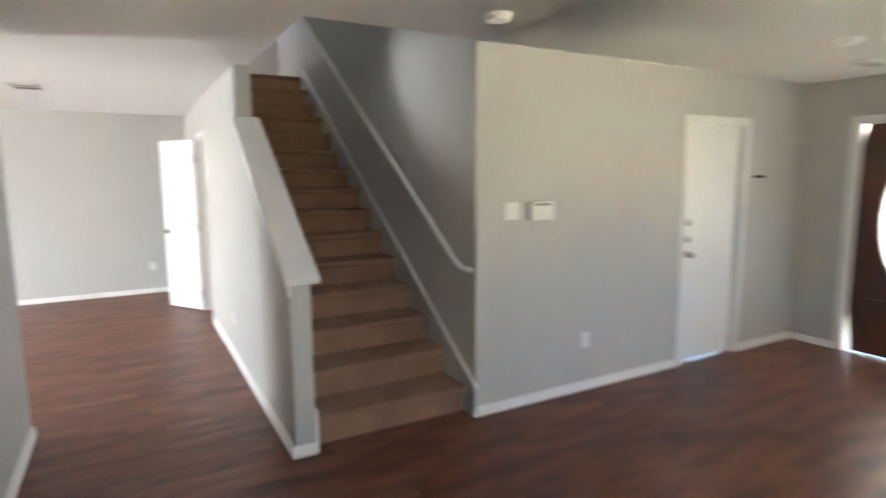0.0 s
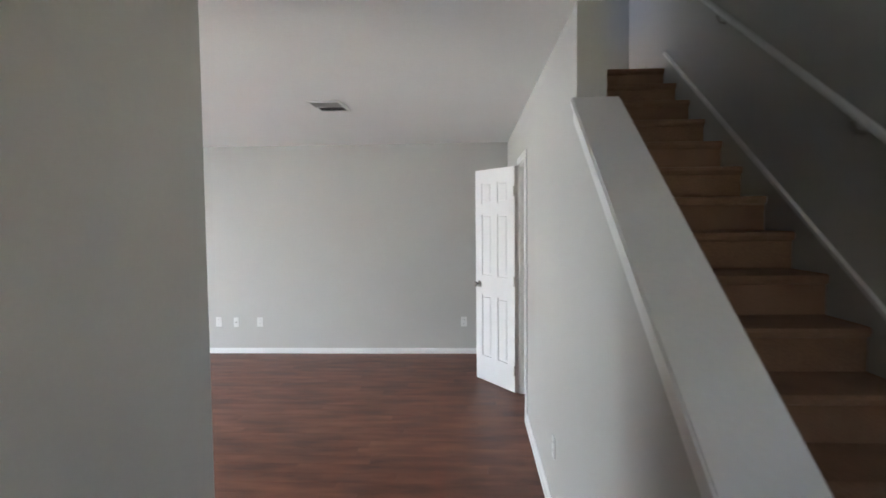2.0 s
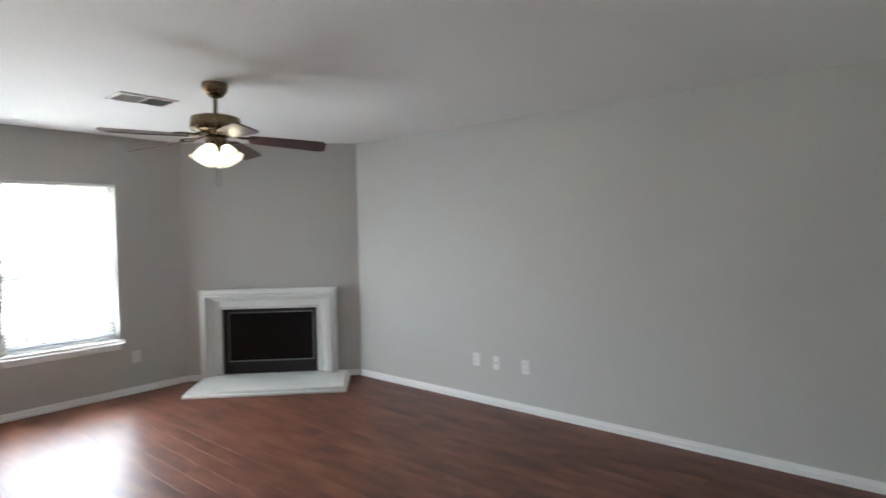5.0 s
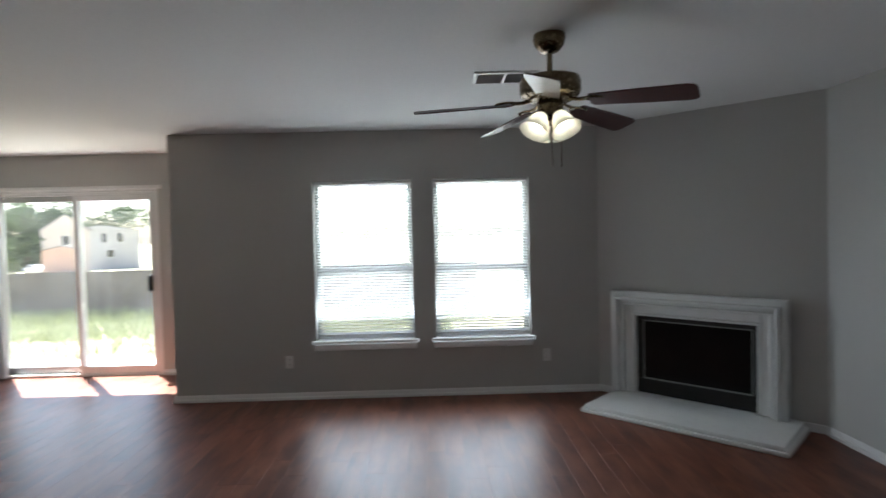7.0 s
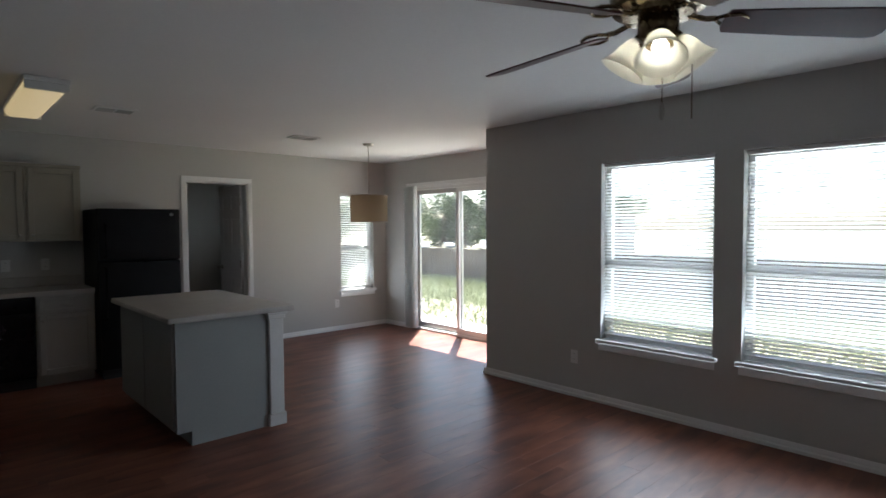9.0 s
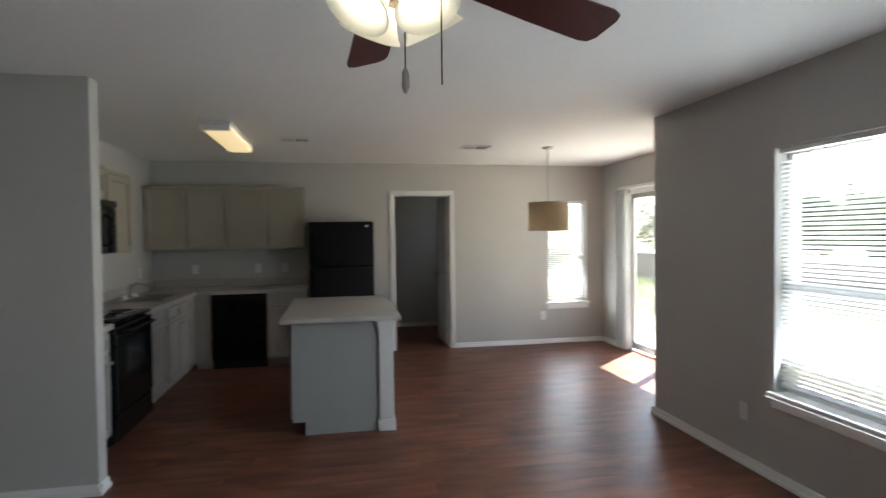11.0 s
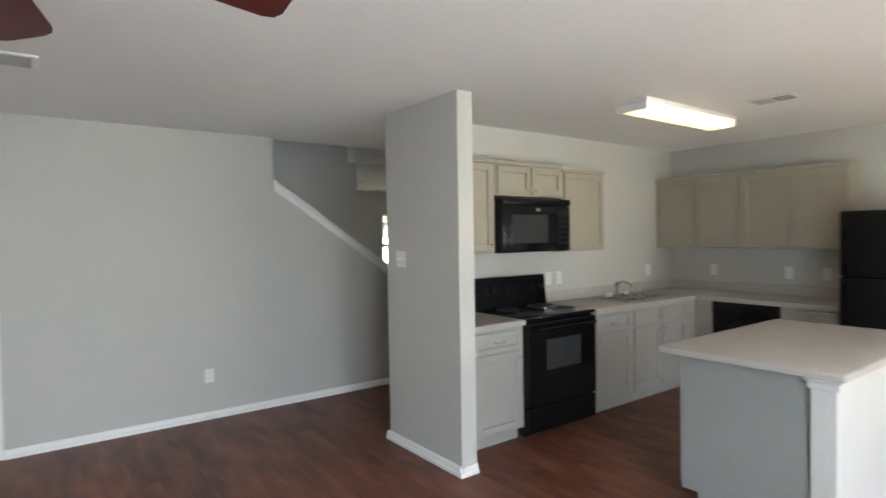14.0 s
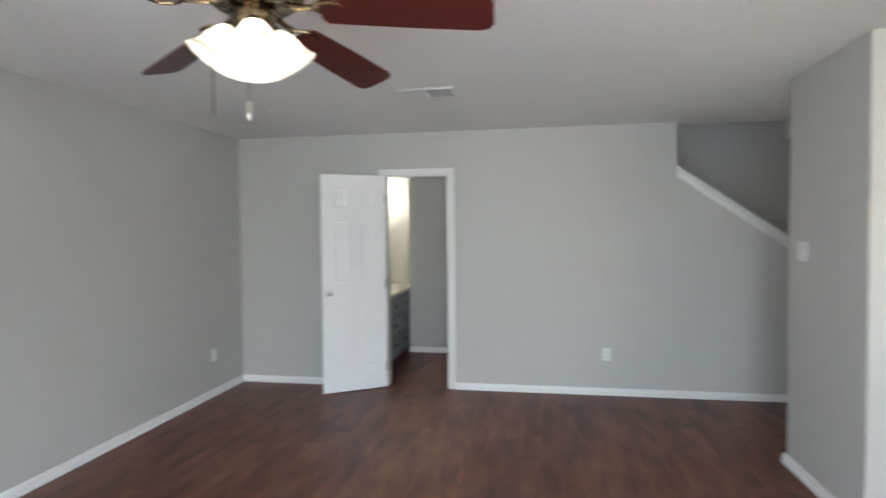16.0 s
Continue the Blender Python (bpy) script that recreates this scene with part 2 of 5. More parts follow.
# ---- mesh helpers ----
def box(bm, x0, y0, z0, x1, y1, z1, bevel=0.0, seg=1):
    x0, x1, y0, y1, z0, z1 = min(x0, x1), max(x0, x1), min(y0, y1), max(y0, y1), min(z0, z1), max(z0, z1)
    v = [bm.verts.new(p) for p in ((x0, y0, z0), (x1, y0, z0), (x1, y1, z0), (x0, y1, z0), (x0, y0, z1), (x1, y0, z1), (x1, y1, z1), (x0, y1, z1))]
    f = [bm.faces.new([v[i] for i in q]) for q in ((3, 2, 1, 0), (4, 5, 6, 7), (0, 1, 5, 4), (1, 2, 6, 5), (2, 3, 7, 6), (3, 0, 4, 7))]
    if bevel:
        edges = list({e for q in f for e in q.edges})
        bmesh.ops.bevel(bm, geom=edges, offset=bevel, segments=seg, profile=0.5, affect="EDGES")
    return bm


def bx(x0, y0, z0, x1, y1, z1, bevel=0.0, seg=1):
    return box(bmesh.new(), x0, y0, z0, x1, y1, z1, bevel, seg)


def lathe(bm, profile, n=24, cx=0.0, cy=0.0, m=None, cap=True):
    """Turns a profile of (radius, height) round the z axis."""
    rings = []
    for r, z in profile:
        rings.append([bm.verts.new((cx + r * math.cos(a), cy + r * math.sin(a), z)) for a in (2 * math.pi * i / n for i in range(n))])
    made = [v for q in rings for v in q]
    for a, b in zip(rings, rings[1:]):
        for i in range(n):
            bm.faces.new((a[i], a[(i + 1) % n], b[(i + 1) % n], b[i]))
    if cap:
        bm.faces.new(rings[0][::-1])
        bm.faces.new(rings[-1])
    if m is not None:
        bmesh.ops.transform(bm, matrix=m, verts=made)
    return bm


def tube(bm, pts, r, n=10):
    """A round bar along points."""
    pts = [Vector(p) for p in pts]
    rings = []
    for i, p in enumerate(pts):
        d = (pts[min(i + 1, len(pts) - 1)] - pts[max(i - 1, 0)]).normalized()
        q = d.to_track_quat("Z", "Y")
        rings.append([bm.verts.new(p + q @ Vector((r * math.cos(a), r * math.sin(a), 0))) for a in (2 * math.pi * k / n for k in range(n))])
    for a, b in zip(rings, rings[1:]):
        for i in range(n):
            bm.faces.new((a[i], a[(i + 1) % n], b[(i + 1) % n], b[i]))
    bm.faces.new(rings[0][::-1])
    bm.faces.new(rings[-1])
    return bm


def prism(bm, outline, axis, a0, a1):
    """Extrudes a 2D outline along an axis ('x': outline is (y, z); 'y': (x, z); 'z': (x, y))."""
    def place(p, a):
        return (a, p[0], p[1]) if axis == "x" else (p[0], a, p[1]) if axis == "y" else (p[0], p[1], a)
    lo = [bm.verts.new(place(p, a0)) for p in outline]
    hi = [bm.verts.new(place(p, a1)) for p in outline]
    n = len(outline)
    for i in range(n):
        bm.faces.new((lo[i], lo[(i + 1) % n], hi[(i + 1) % n], hi[i]))
    bm.faces.new(lo[::-1])
    bm.faces.new(hi)
    bmesh.ops.recalc_face_normals(bm, faces=bm.faces)
    return bm


def finish(bm, name, mat, smooth=True):
    bmesh.ops.recalc_face_normals(bm, faces=bm.faces)
    me = bpy.data.meshes.new(name)
    bm.to_mesh(me)
    bm.free()
    me.materials.append(mat)
    if smooth and len(me.polygons) > 6:
        me.polygons.foreach_set("use_smooth", [True] * len(me.polygons))
        me.set_sharp_from_angle(angle=radians(35))
    return me


def thing(name, m, label, category, group=""):
    """An Empty at the thing's base, which parents its parts."""
    ob = new(name)
    ob.empty_display_size = 0.1
    ob.matrix_basis = m
    return tagged(ob, label, category, group)


def part(name, bm, mat, parent, label="", world_space=False):
    """Links a bmesh as one mesh object under a thing or a part, in the thing's own axes (or given in the world's)."""
    if world_space:
        top = parent
        while top.parent:
            top = top.parent
        bm.transform(top.matrix_basis.inverted())
    ob = new(name, finish(bm, name, mat))
    ob.parent = parent
    return tagged(ob, label)


def wpart(name, bm, mat, parent, label=""):
    return part(name, bm, mat, parent, label, True)


def solid(name, bm, mat, label, category, kind="structure", group=""):
    """A top-level mesh."""
    return tagged(new(name, finish(bm, name, mat)), label, category, group, kind)


# ---- the large structure ----
H = 2.44
XS, XS2 = 0.765, 0.885        # half wall and bathroom wall, west and east face
YN = 10.47                    # far wall of the family room
XW, XD = -5.44, -6.52         # window wall, dining wall
YJ, YK = 5.312, 2.22          # jut of the window wall, kitchen wall
XK, XH = -0.68, -0.612         # stove wall: kitchen face, hall face
YS0, YS1 = 5.822, 5.944       # stub wall
XE, YG, YF = 5.64, 4.822, 0.38  # front room: east wall, garage wall, south wall
XR = 1.965                    # stair wall
STEP, RUN, Y0 = 0.187, 0.275, 4.95


def wall(name, axis, p0, p1, a0, a1, z0, z1, holes=(), label="light greige painted drywall wall", mat=None):
    """A wall between the planes p0 and p1 that runs from a0 to a1 along the axis, with holes (a0, a1, z0, z1) through it."""
    bm = bmesh.new()
    cuts = sorted({a0, a1, *[h[0] for h in holes], *[h[1] for h in holes]})
    for u, v in zip(cuts, cuts[1:]):
        gaps = sorted((h[2], h[3]) for h in holes if h[0] <= u and h[1] >= v)
        z = z0
        for g0, g1 in [*gaps, (z1, z1)]:
            if g0 > z:
                box(bm, *((u, p0, z, v, p1, g0) if axis == "x" else (p0, u, z, p1, v, g0)))
            z = max(z, g1)
    bmesh.ops.remove_doubles(bm, verts=bm.verts, dist=1e-5)
    return solid(name, bm, mat or M_WALL, label, "wall")


W_Z0, W_Z1 = 0.53, 1.99
WIN = [(6.605, 7.508), (7.70, 8.575)]
SL = (2.86, 4.66, 2.04)
KD = (-4.345, -3.60, 2.035)
DWN = (-6.285, -5.715, 0.56, 1.965)
BD = (8.345, 8.965, 2.04)

wall("wall_north", "x", YN, YN + 0.12, XW - 0.14, 2.2, 0, H)
wall("wall_window", "y", XW - 0.14, XW, YJ, YN, 0, H, [(a, b, W_Z0, W_Z1) for a, b in WIN])
wall("wall_return", "x", YJ, YJ + 0.14, XD - 0.14, XW - 0.14, 0, H)
wall("wall_dining", "y", XD - 0.14, XD, YK, YJ, 0, H, [(SL[0], SL[1], 0.0, SL[2])])
wall("wall_kitchen", "x", YK - 0.12, YK, XD - 0.14, XK, 0, H, [(KD[0], KD[1], 0, KD[2]), DWN])
wall("wall_stove", "y", XK, XH, YF, YS0, 0, H)
wall("wall_stub", "x", YS0, YS1, -1.48, XH, 0, H)
wall("wall_bath", "y", XS, XS2, 6.30, YN, 0, H, [(BD[0], BD[1], 0, BD[2])])
GDX = (4.0, 4.735)
wall("wall_garage", "x", YG, YG + 0.12, XR, XE, 0, H, [(GDX[0], GDX[1], 0, 2.03)])
FD = (3.44, 4.355, 2.05)
EW = (0.6, 2.28, 0.86, 1.99)
wall("wall_front", "y", XE, XE + 0.14, YF - 0.12, YG + 0.12, 0, H, [(FD[0], FD[1], 0, FD[2]), EW])
SWN = (1.3, 2.1, 0.95, 1.99)
wall("wall_south", "x", YF - 0.12, YF, XK, XE, 0, H, [SWN])
wall("wall_stair", "y", XR, XR + 0.12, YG + 0.12, 9.9, 0, 5.2, [(8.2, 9.9, 0, H)])
# room behind the kitchen door and the bathroom
wall("wall_utility_back", "x", 0.18, 0.30, -5.1, XK, 0, H)
# the hole in the side wall holds an added, unseen window
wall("wall_utility_side", "y", -5.1, -5.0, 0.30, YK - 0.12, 0, H, [(0.7, 1.1, 1.3, 1.8)])
wall("wall_bath_south", "x", 8.10, 8.20, XS2, XR, 0, 2.05)
wall("wall_bath_south_end", "x", 8.10, 8.20, XR + 0.12, 2.44, 0, H)
wall("wall_bath_back", "y", 2.32, 2.44, 8.2, 9.09, 0, H)
wall("wall_bath_alcove", "y", 2.78, 2.90, 8.97, 9.72, 0, H)
wall("wall_bath_alcove_end", "x", 8.97, 9.09, 2.44, 2.78, 0, H)
# half wall beside the stairs
HALF0, HSLOPE = 1.015, 0.708
bm = bmesh.new()
prism(bm, [(4.87, 0), (6.30, 0), (6.30, HALF0 + HSLOPE * (6.30 - 4.87)), (4.87, HALF0)], "x", XS, XS2)
solid("wall_half", bm, M_WALL, "greige painted half wall sloping beside the staircase", "half wall")
# upper stair well
wall("wall_upper_west", "y", XS2 - 0.12, XS2, 4.79, 9.9, H + 0.36, 5.2, [(9.3, 9.6, 3.9, 4.5)])
wall("wall_upper_south", "x", 4.67, 4.79, XS2 - 0.12, XR + 0.12, H + 0.36, 5.2)
wall("wall_upper_end", "x", 9.9, 10.02, XS2 - 0.12, XR + 0.12, H + 0.36, 5.2)
solid("ceiling_upper", bx(XS2 - 0.12, 4.67, 5.2, XR + 0.12, 10.02, 5.3), M_CEIL, "white painted ceiling of the stair well", "ceiling")

bm = bmesh.new()
WELL = (XS2 - 0.012, 4.79, XR + 0.06, 8.85)
cx, cy = [-6.66, WELL[0], WELL[2], XE + 0.14], [0.1, WELL[1], WELL[3], YN + 0.14]
for i in range(3):
    for j in range(3):
        if (i, j) != (1, 1):
            box(bm, cx[i], cy[j], H, cx[i + 1], cy[j + 1], H + 0.36)
bmesh.ops.remove_doubles(bm, verts=bm.verts, dist=1e-5)
solid("ceiling", bm, M_CEIL, "white textured drywall ceiling with a stair opening", "ceiling")
solid("subfloor", bx(-6.66, 2.1, -0.12, XE + 0.14, YN + 0.12, -0.012), M_SLAB, "dark floor slab under the planks", "floor")
bm = bmesh.new()
box(bm, -6.66, 0.1, H + 0.36, XS2 - 0.12, YN + 0.4, H + 0.5)
box(bm, XR + 0.12, 0.0, H + 0.36, XE + 0.4, YN + 0.4, H + 0.5)
solid("upper_floor", bm, M_SLAB, "upper storey floor slab closing the rooms above", "floor")

# ---- trim ----
def baseboard(axis, face, side, a0, a1, h=0.062):
    """A two-step skirting along a wall face; side is the direction into the room."""
    t = 0.013 * side
    prof = [(face, 0.0), (face + t * 1.9, 0.0), (face + t * 1.9, 0.022), (face + t * 1.1, 0.03), (face + t, h - 0.014), (face + t * 0.45, h), (face, h)]
    return solid("baseboard", prism(bmesh.new(), prof, "y" if axis == "y" else "x", a0, a1), M_TRIM, "white painted wooden baseboard", "baseboard")


for args in [("x", YN, -1, -4.17, XS), ("y", XW, 1, YJ - 0.02, 9.2), ("x", YJ, -1, XD, XW + 0.024),
             ("y", XD, 1, YK, SL[0] - 0.02), ("y", XD, 1, SL[1] + 0.02, YJ), ("x", YK, 1, XD, KD[0] - 0.06), ("x", YK, 1, KD[1] + 0.06, -3.3),
             ("x", YS1, 1, -1.504, XH + 0.024), ("y", -1.48, -1, YS0, YS1 + 0.024), ("y", XH, 1, YF, YS1 + 0.024),
             ("y", XS, -1, BD[1] + 0.06, YN), ("y", XS, -1, 4.846, BD[0] - 0.06), ("x", YG, -1, XR - 0.024, GDX[0] - 0.06), ("x", YG, -1, GDX[1] + 0.06, XE),
             ("y", XE, -1, FD[1] + 0.06, YG), ("y", XE, -1, YF, FD[0] - 0.06), ("x", YF, 1, XH, XE), ("x", 0.30, 1, -6.5, XK), ("y", 2.32, -1, 8.2, 9.09), ("x", 4.87, -1, XS - 0.024, XS2)]:
    baseboard(*args)


def casing(name, axis, face, side, a0, a1, top, wid=0.057, thick=0.016, label="white painted door casing", jamb=0.12):
    """Door trim round an opening: two legs and a head, and the jamb lining."""
    bm = bmesh.new()
    f0, f1 = face, face + side * thick

    def bar(u0, z0, u1, z1, q0=f0, q1=f1):
        box(bm, *((u0, q0, z0, u1, q1, z1) if axis == "x" else (q0, u0, z0, q1, u1, z1)), bevel=0.004)
    bar(a0 - wid, 0, a0, top)
    bar(a1, 0, a1 + wid, top)
    bar(a0 - wid, top, a1 + wid, top + wid)
    back = face - side * jamb
    for u0, u1, z0, z1 in ((a0, a0 + 0.015, 0, top), (a1 - 0.015, a1, 0, top), (a0 + 0.015, a1 - 0.015, top - 0.015, top)):
        bar(u0, z0, u1, z1, back, face + side * 0.004)
    return solid(name, bm, M_TRIM, label, "door casing")


casing("trim_kitchen_door", "x", YK, 1, KD[0], KD[1], KD[2])
casing("trim_bath_door", "y", XS, -1, BD[0], BD[1], BD[2])
casing("trim_garage_door", "x", YG, -1, GDX[0], GDX[1], 2.03)
casing("trim_front_door", "y", XE, -1, FD[0], FD[1], FD[2], jamb=0.14)


def panel_door(name, m, w, h, label, knob_x, panels=True, hinge_x=0.0):
    """A moulded six-panel leaf, x along its width, 35 mm thick about y = 0."""
    top = thing(name, m, label, "door")
    bm = bmesh.new()
    t, r = 0.0175, 0.009
    if panels:
        st, mid = 0.105, 0.05
        xs = [0, st, w / 2 - mid, w / 2 + mid, w - st, w]
        zs = [0, 0.24, 0.83, 1.02, 1.6, 1.7, h - 0.12, h]
        for i in range(5):
            for j in range(7):
                hole = i in (1, 3) and j in (1, 3, 5)
                d = r if hole else t
                box(bm, xs[i], -d, zs[j], xs[i + 1], d, zs[j + 1])
    else:
        box(bm, 0, -t, 0, w, t, h, 0.003)
    leaf = part("leaf", bm, M_DOOR, top)
    if panels:
        for i in (1, 3):
            for j in (1, 3, 5):
                part("panel", bx(xs[i] + 0.02, -0.0145, zs[j] + 0.02, xs[i + 1] - 0.02, 0.0145, zs[j + 1] - 0.02, 0.005), M_DOOR, top)
    for s in (-1, 1):
        bm = bmesh.new()
        q = Matrix.Translation((knob_x, s * t, 0.93)) @ Matrix.Rotation(radians(-90 * s), 4, "X")
        lathe(bm, [(0.032, 0), (0.032, 0.006), (0.012, 0.012), (0.011, 0.03), (0.024, 0.04), (0.028, 0.052), (0.022, 0.064), (0.004, 0.068)], 18, m=q)
        part("knob", bm, M_NICKEL, top, "satin nickel knob")
    for z in (0.2, 1.0, h - 0.22):
        bm = bmesh.new()
        lathe(bm, [(0.007, z - 0.045), (0.007, z + 0.045)], 10, hinge_x, 0.022)
        part("hinge", bm, M_NICKEL, top)
    return top


# bathroom door, swung far open against the family room wall
hinge = Vector((0.735, 8.955, 0.012))
tip = Vector((0.40, 9.465, 0.012))
ang = math.degrees(math.atan2(tip.y - hinge.y, tip.x - hinge.x))
panel_door("bath_door", pose(*hinge, 0, 0, ang), 0.612, 2.02, "white six-panel interior door standing wide open", 0.55)
# garage door with deadbolts
gd = panel_door("garage_door", pose(GDX[0] + 0.016, YG + 0.05, 0.012, 0, 0, 0), GDX[1] - GDX[0] - 0.032, 2.0, "white flush entry door, closed, with two deadbolts", 0.065, panels=False, hinge_x=0.69)
for z in (1.06, 1.2):
    bm = bmesh.new()
    lathe(bm, [(0.03, 0), (0.03, 0.012), (0.02, 0.02)], 18, m=Matrix.Translation((0.065, -0.0175, z)) @ Matrix.Rotation(radians(90), 4, "X"))
    part("deadbolt", bm, M_NICKEL, gd, "satin nickel deadbolt")
# kitchen-side door, open into the room behind
panel_door("utility_door", pose(KD[0] + 0.02, YK - 0.14, 0.012, 0, 0, -91), 0.70, 2.01, "white panelled door opened into the next room", 0.64)

# front door
fdoor = thing("front_door", pose(XE + 0.06, FD[1] - 0.016, 0.012, 0, 0, -90), "dark mahogany front door with an oval glass light", "door")
fw, fh = FD[1] - FD[0] - 0.032, 2.02
bm = bmesh.new()
cxo, czo, ra, rb, N = fw / 2, 1.22, 0.255, 0.58, 40
for s in (-1, 1):
    inner = [bm.verts.new((cxo + ra * math.cos(2 * math.pi * k / N), s * 0.022, czo + rb * math.sin(2 * math.pi * k / N))) for k in range(N)]
    outer = []
    for k in range(N):
        a = 2 * math.pi * k / N
        c, q = math.cos(a), math.sin(a)
        sc = min((fw / 2) / max(abs(c), 1e-6), ((fh - czo) if q > 0 else czo) / max(abs(q), 1e-6))
        outer.append(bm.verts.new((cxo + c * sc, s * 0.022, czo + q * sc)))
    for k in range(N):
        bm.faces.new((inner[k], inner[(k + 1) % N], outer[(k + 1) % N], outer[k]))
bm.verts.ensure_lookup_table()
for k in range(N):
    for o in (0, N):
        a, b = bm.verts[o + k], bm.verts[o + (k + 1) % N]
        c, d = bm.verts[2 * N + o + (k + 1) % N], bm.verts[2 * N + o + k]
        bm.faces.new((a, b, c, d))
leaf = part("leaf", bm, M_WOODDOOR, fdoor)
bm = bmesh.new()
pts = [(cxo + ra * math.cos(2 * math.pi * k / N), -0.024, czo + rb * math.sin(2 * math.pi * k / N)) for k in range(N + 1)]
tube(bm, pts, 0.018, 8)
part("oval_moulding", bm, M_WOODDOOR, fdoor)
bm = bmesh.new()
prism(bm, [(cxo + ra * math.cos(2 * math.pi * k / N), czo + rb * math.sin(2 * math.pi * k / N)) for k in range(N)], "y", -0.004, 0.004)
pane = part("oval_pane", bm, translucent("frosted_door_glass", (0.85, 0.85, 0.83), 0.8, 0.2), fdoor, "frosted oval glass")
for z0, z1 in ((0.1, 0.5),):
    for x0, x1 in ((0.1, fw / 2 - 0.03), (fw / 2 + 0.03, fw - 0.1)):
        part("panel", bx(x0, -0.03, z0, x1, -0.02, z1, 0.008), M_WOODDOOR, fdoor)
bm = bmesh.new()
lathe(bm, [(0.03, 0), (0.012, 0.012), (0.012, 0.03), (0.03, 0.045), (0.02, 0.065)], 16, m=Matrix.Translation((fw - 0.07, -0.022, 0.95)) @ Matrix.Rotation(radians(90), 4, "X"))
part("knob", bm, M_NICKEL, fdoor)


# ---- windows and blinds ----
def window(name, axis, face, out, a0, a1, z0, z1, watts, label, sill=True, tint=(0.93, 0.97, 1.0)):
    """A double-hung vinyl window in a wall; out is the direction outdoors, 140 mm of wall."""
    top = thing(name, pose(*((face, (a0 + a1) / 2, z0) if axis == "y" else ((a0 + a1) / 2, face, z0))), label, "window")
    tagged(top, kind="structure")
    p0, p1 = face + out * 0.085, face + out * 0.135

    def bar(name, u0, q0, v0, u1, q1, v1, mat, bev=0.003):
        c = (u0, q0, v0, u1, q1, v1) if axis == "x" else (q0, u0, v0, q1, u1, v1)
        return wpart(name, bx(*c, bev), mat, top)
    f = 0.045
    zm = z0 + (z1 - z0) * 0.43
    fr = bmesh.new()
    for c in ((a0, z0, a0 + f, z1), (a1 - f, z0, a1, z1), (a0 + f, z0, a1 - f, z0 + f), (a0 + f, z1 - f, a1 - f, z1)):
        box(fr, *((c[0], p0, c[1], c[2], p1, c[3]) if axis == "x" else (p0, c[0], c[1], p1, c[2], c[3])), bevel=0.003)
    wpart("frame", fr, M_VINYL, top)
    bar("meeting_rail", a0 + f, p0 - out * 0.01, zm - 0.03, a1 - f, p1, zm + 0.03, M_VINYL)
    for u, v in ((z0 + f, zm - 0.03), (zm + 0.03, z1 - f)):
        g = bar("pane", a0 + f, p0 + out * 0.02, u, a1 - f, p0 + out * 0.024, v, M_GLASS, 0)
        g.visible_shadow = False
    if sill:
        bar("sill", a0 - 0.035, face - out * 0.035, z0 - 0.028, a1 + 0.035, face + out * 0.085, z0 + 0.004, M_TRIM, 0.006)
        bar("apron", a0 - 0.015, face - out * 0.016, z0 - 0.088, a1 + 0.015, face - out * 0.0005, z0 - 0.028, M_TRIM, 0.004)
    if watts:
        q = face + out * 0.2
        w, h = a1 - a0 + 0.14, z1 - z0 + 0.4
        if axis == "y":
            window_light(q, (a0 + a1) / 2, (z0 + z1) / 2, -out, 0, 0.3, w, h, watts, tint)
        else:
            window_light((a0 + a1) / 2, q, (z0 + z1) / 2, 0, -out, 0.3, w, h, watts, tint)
    return top


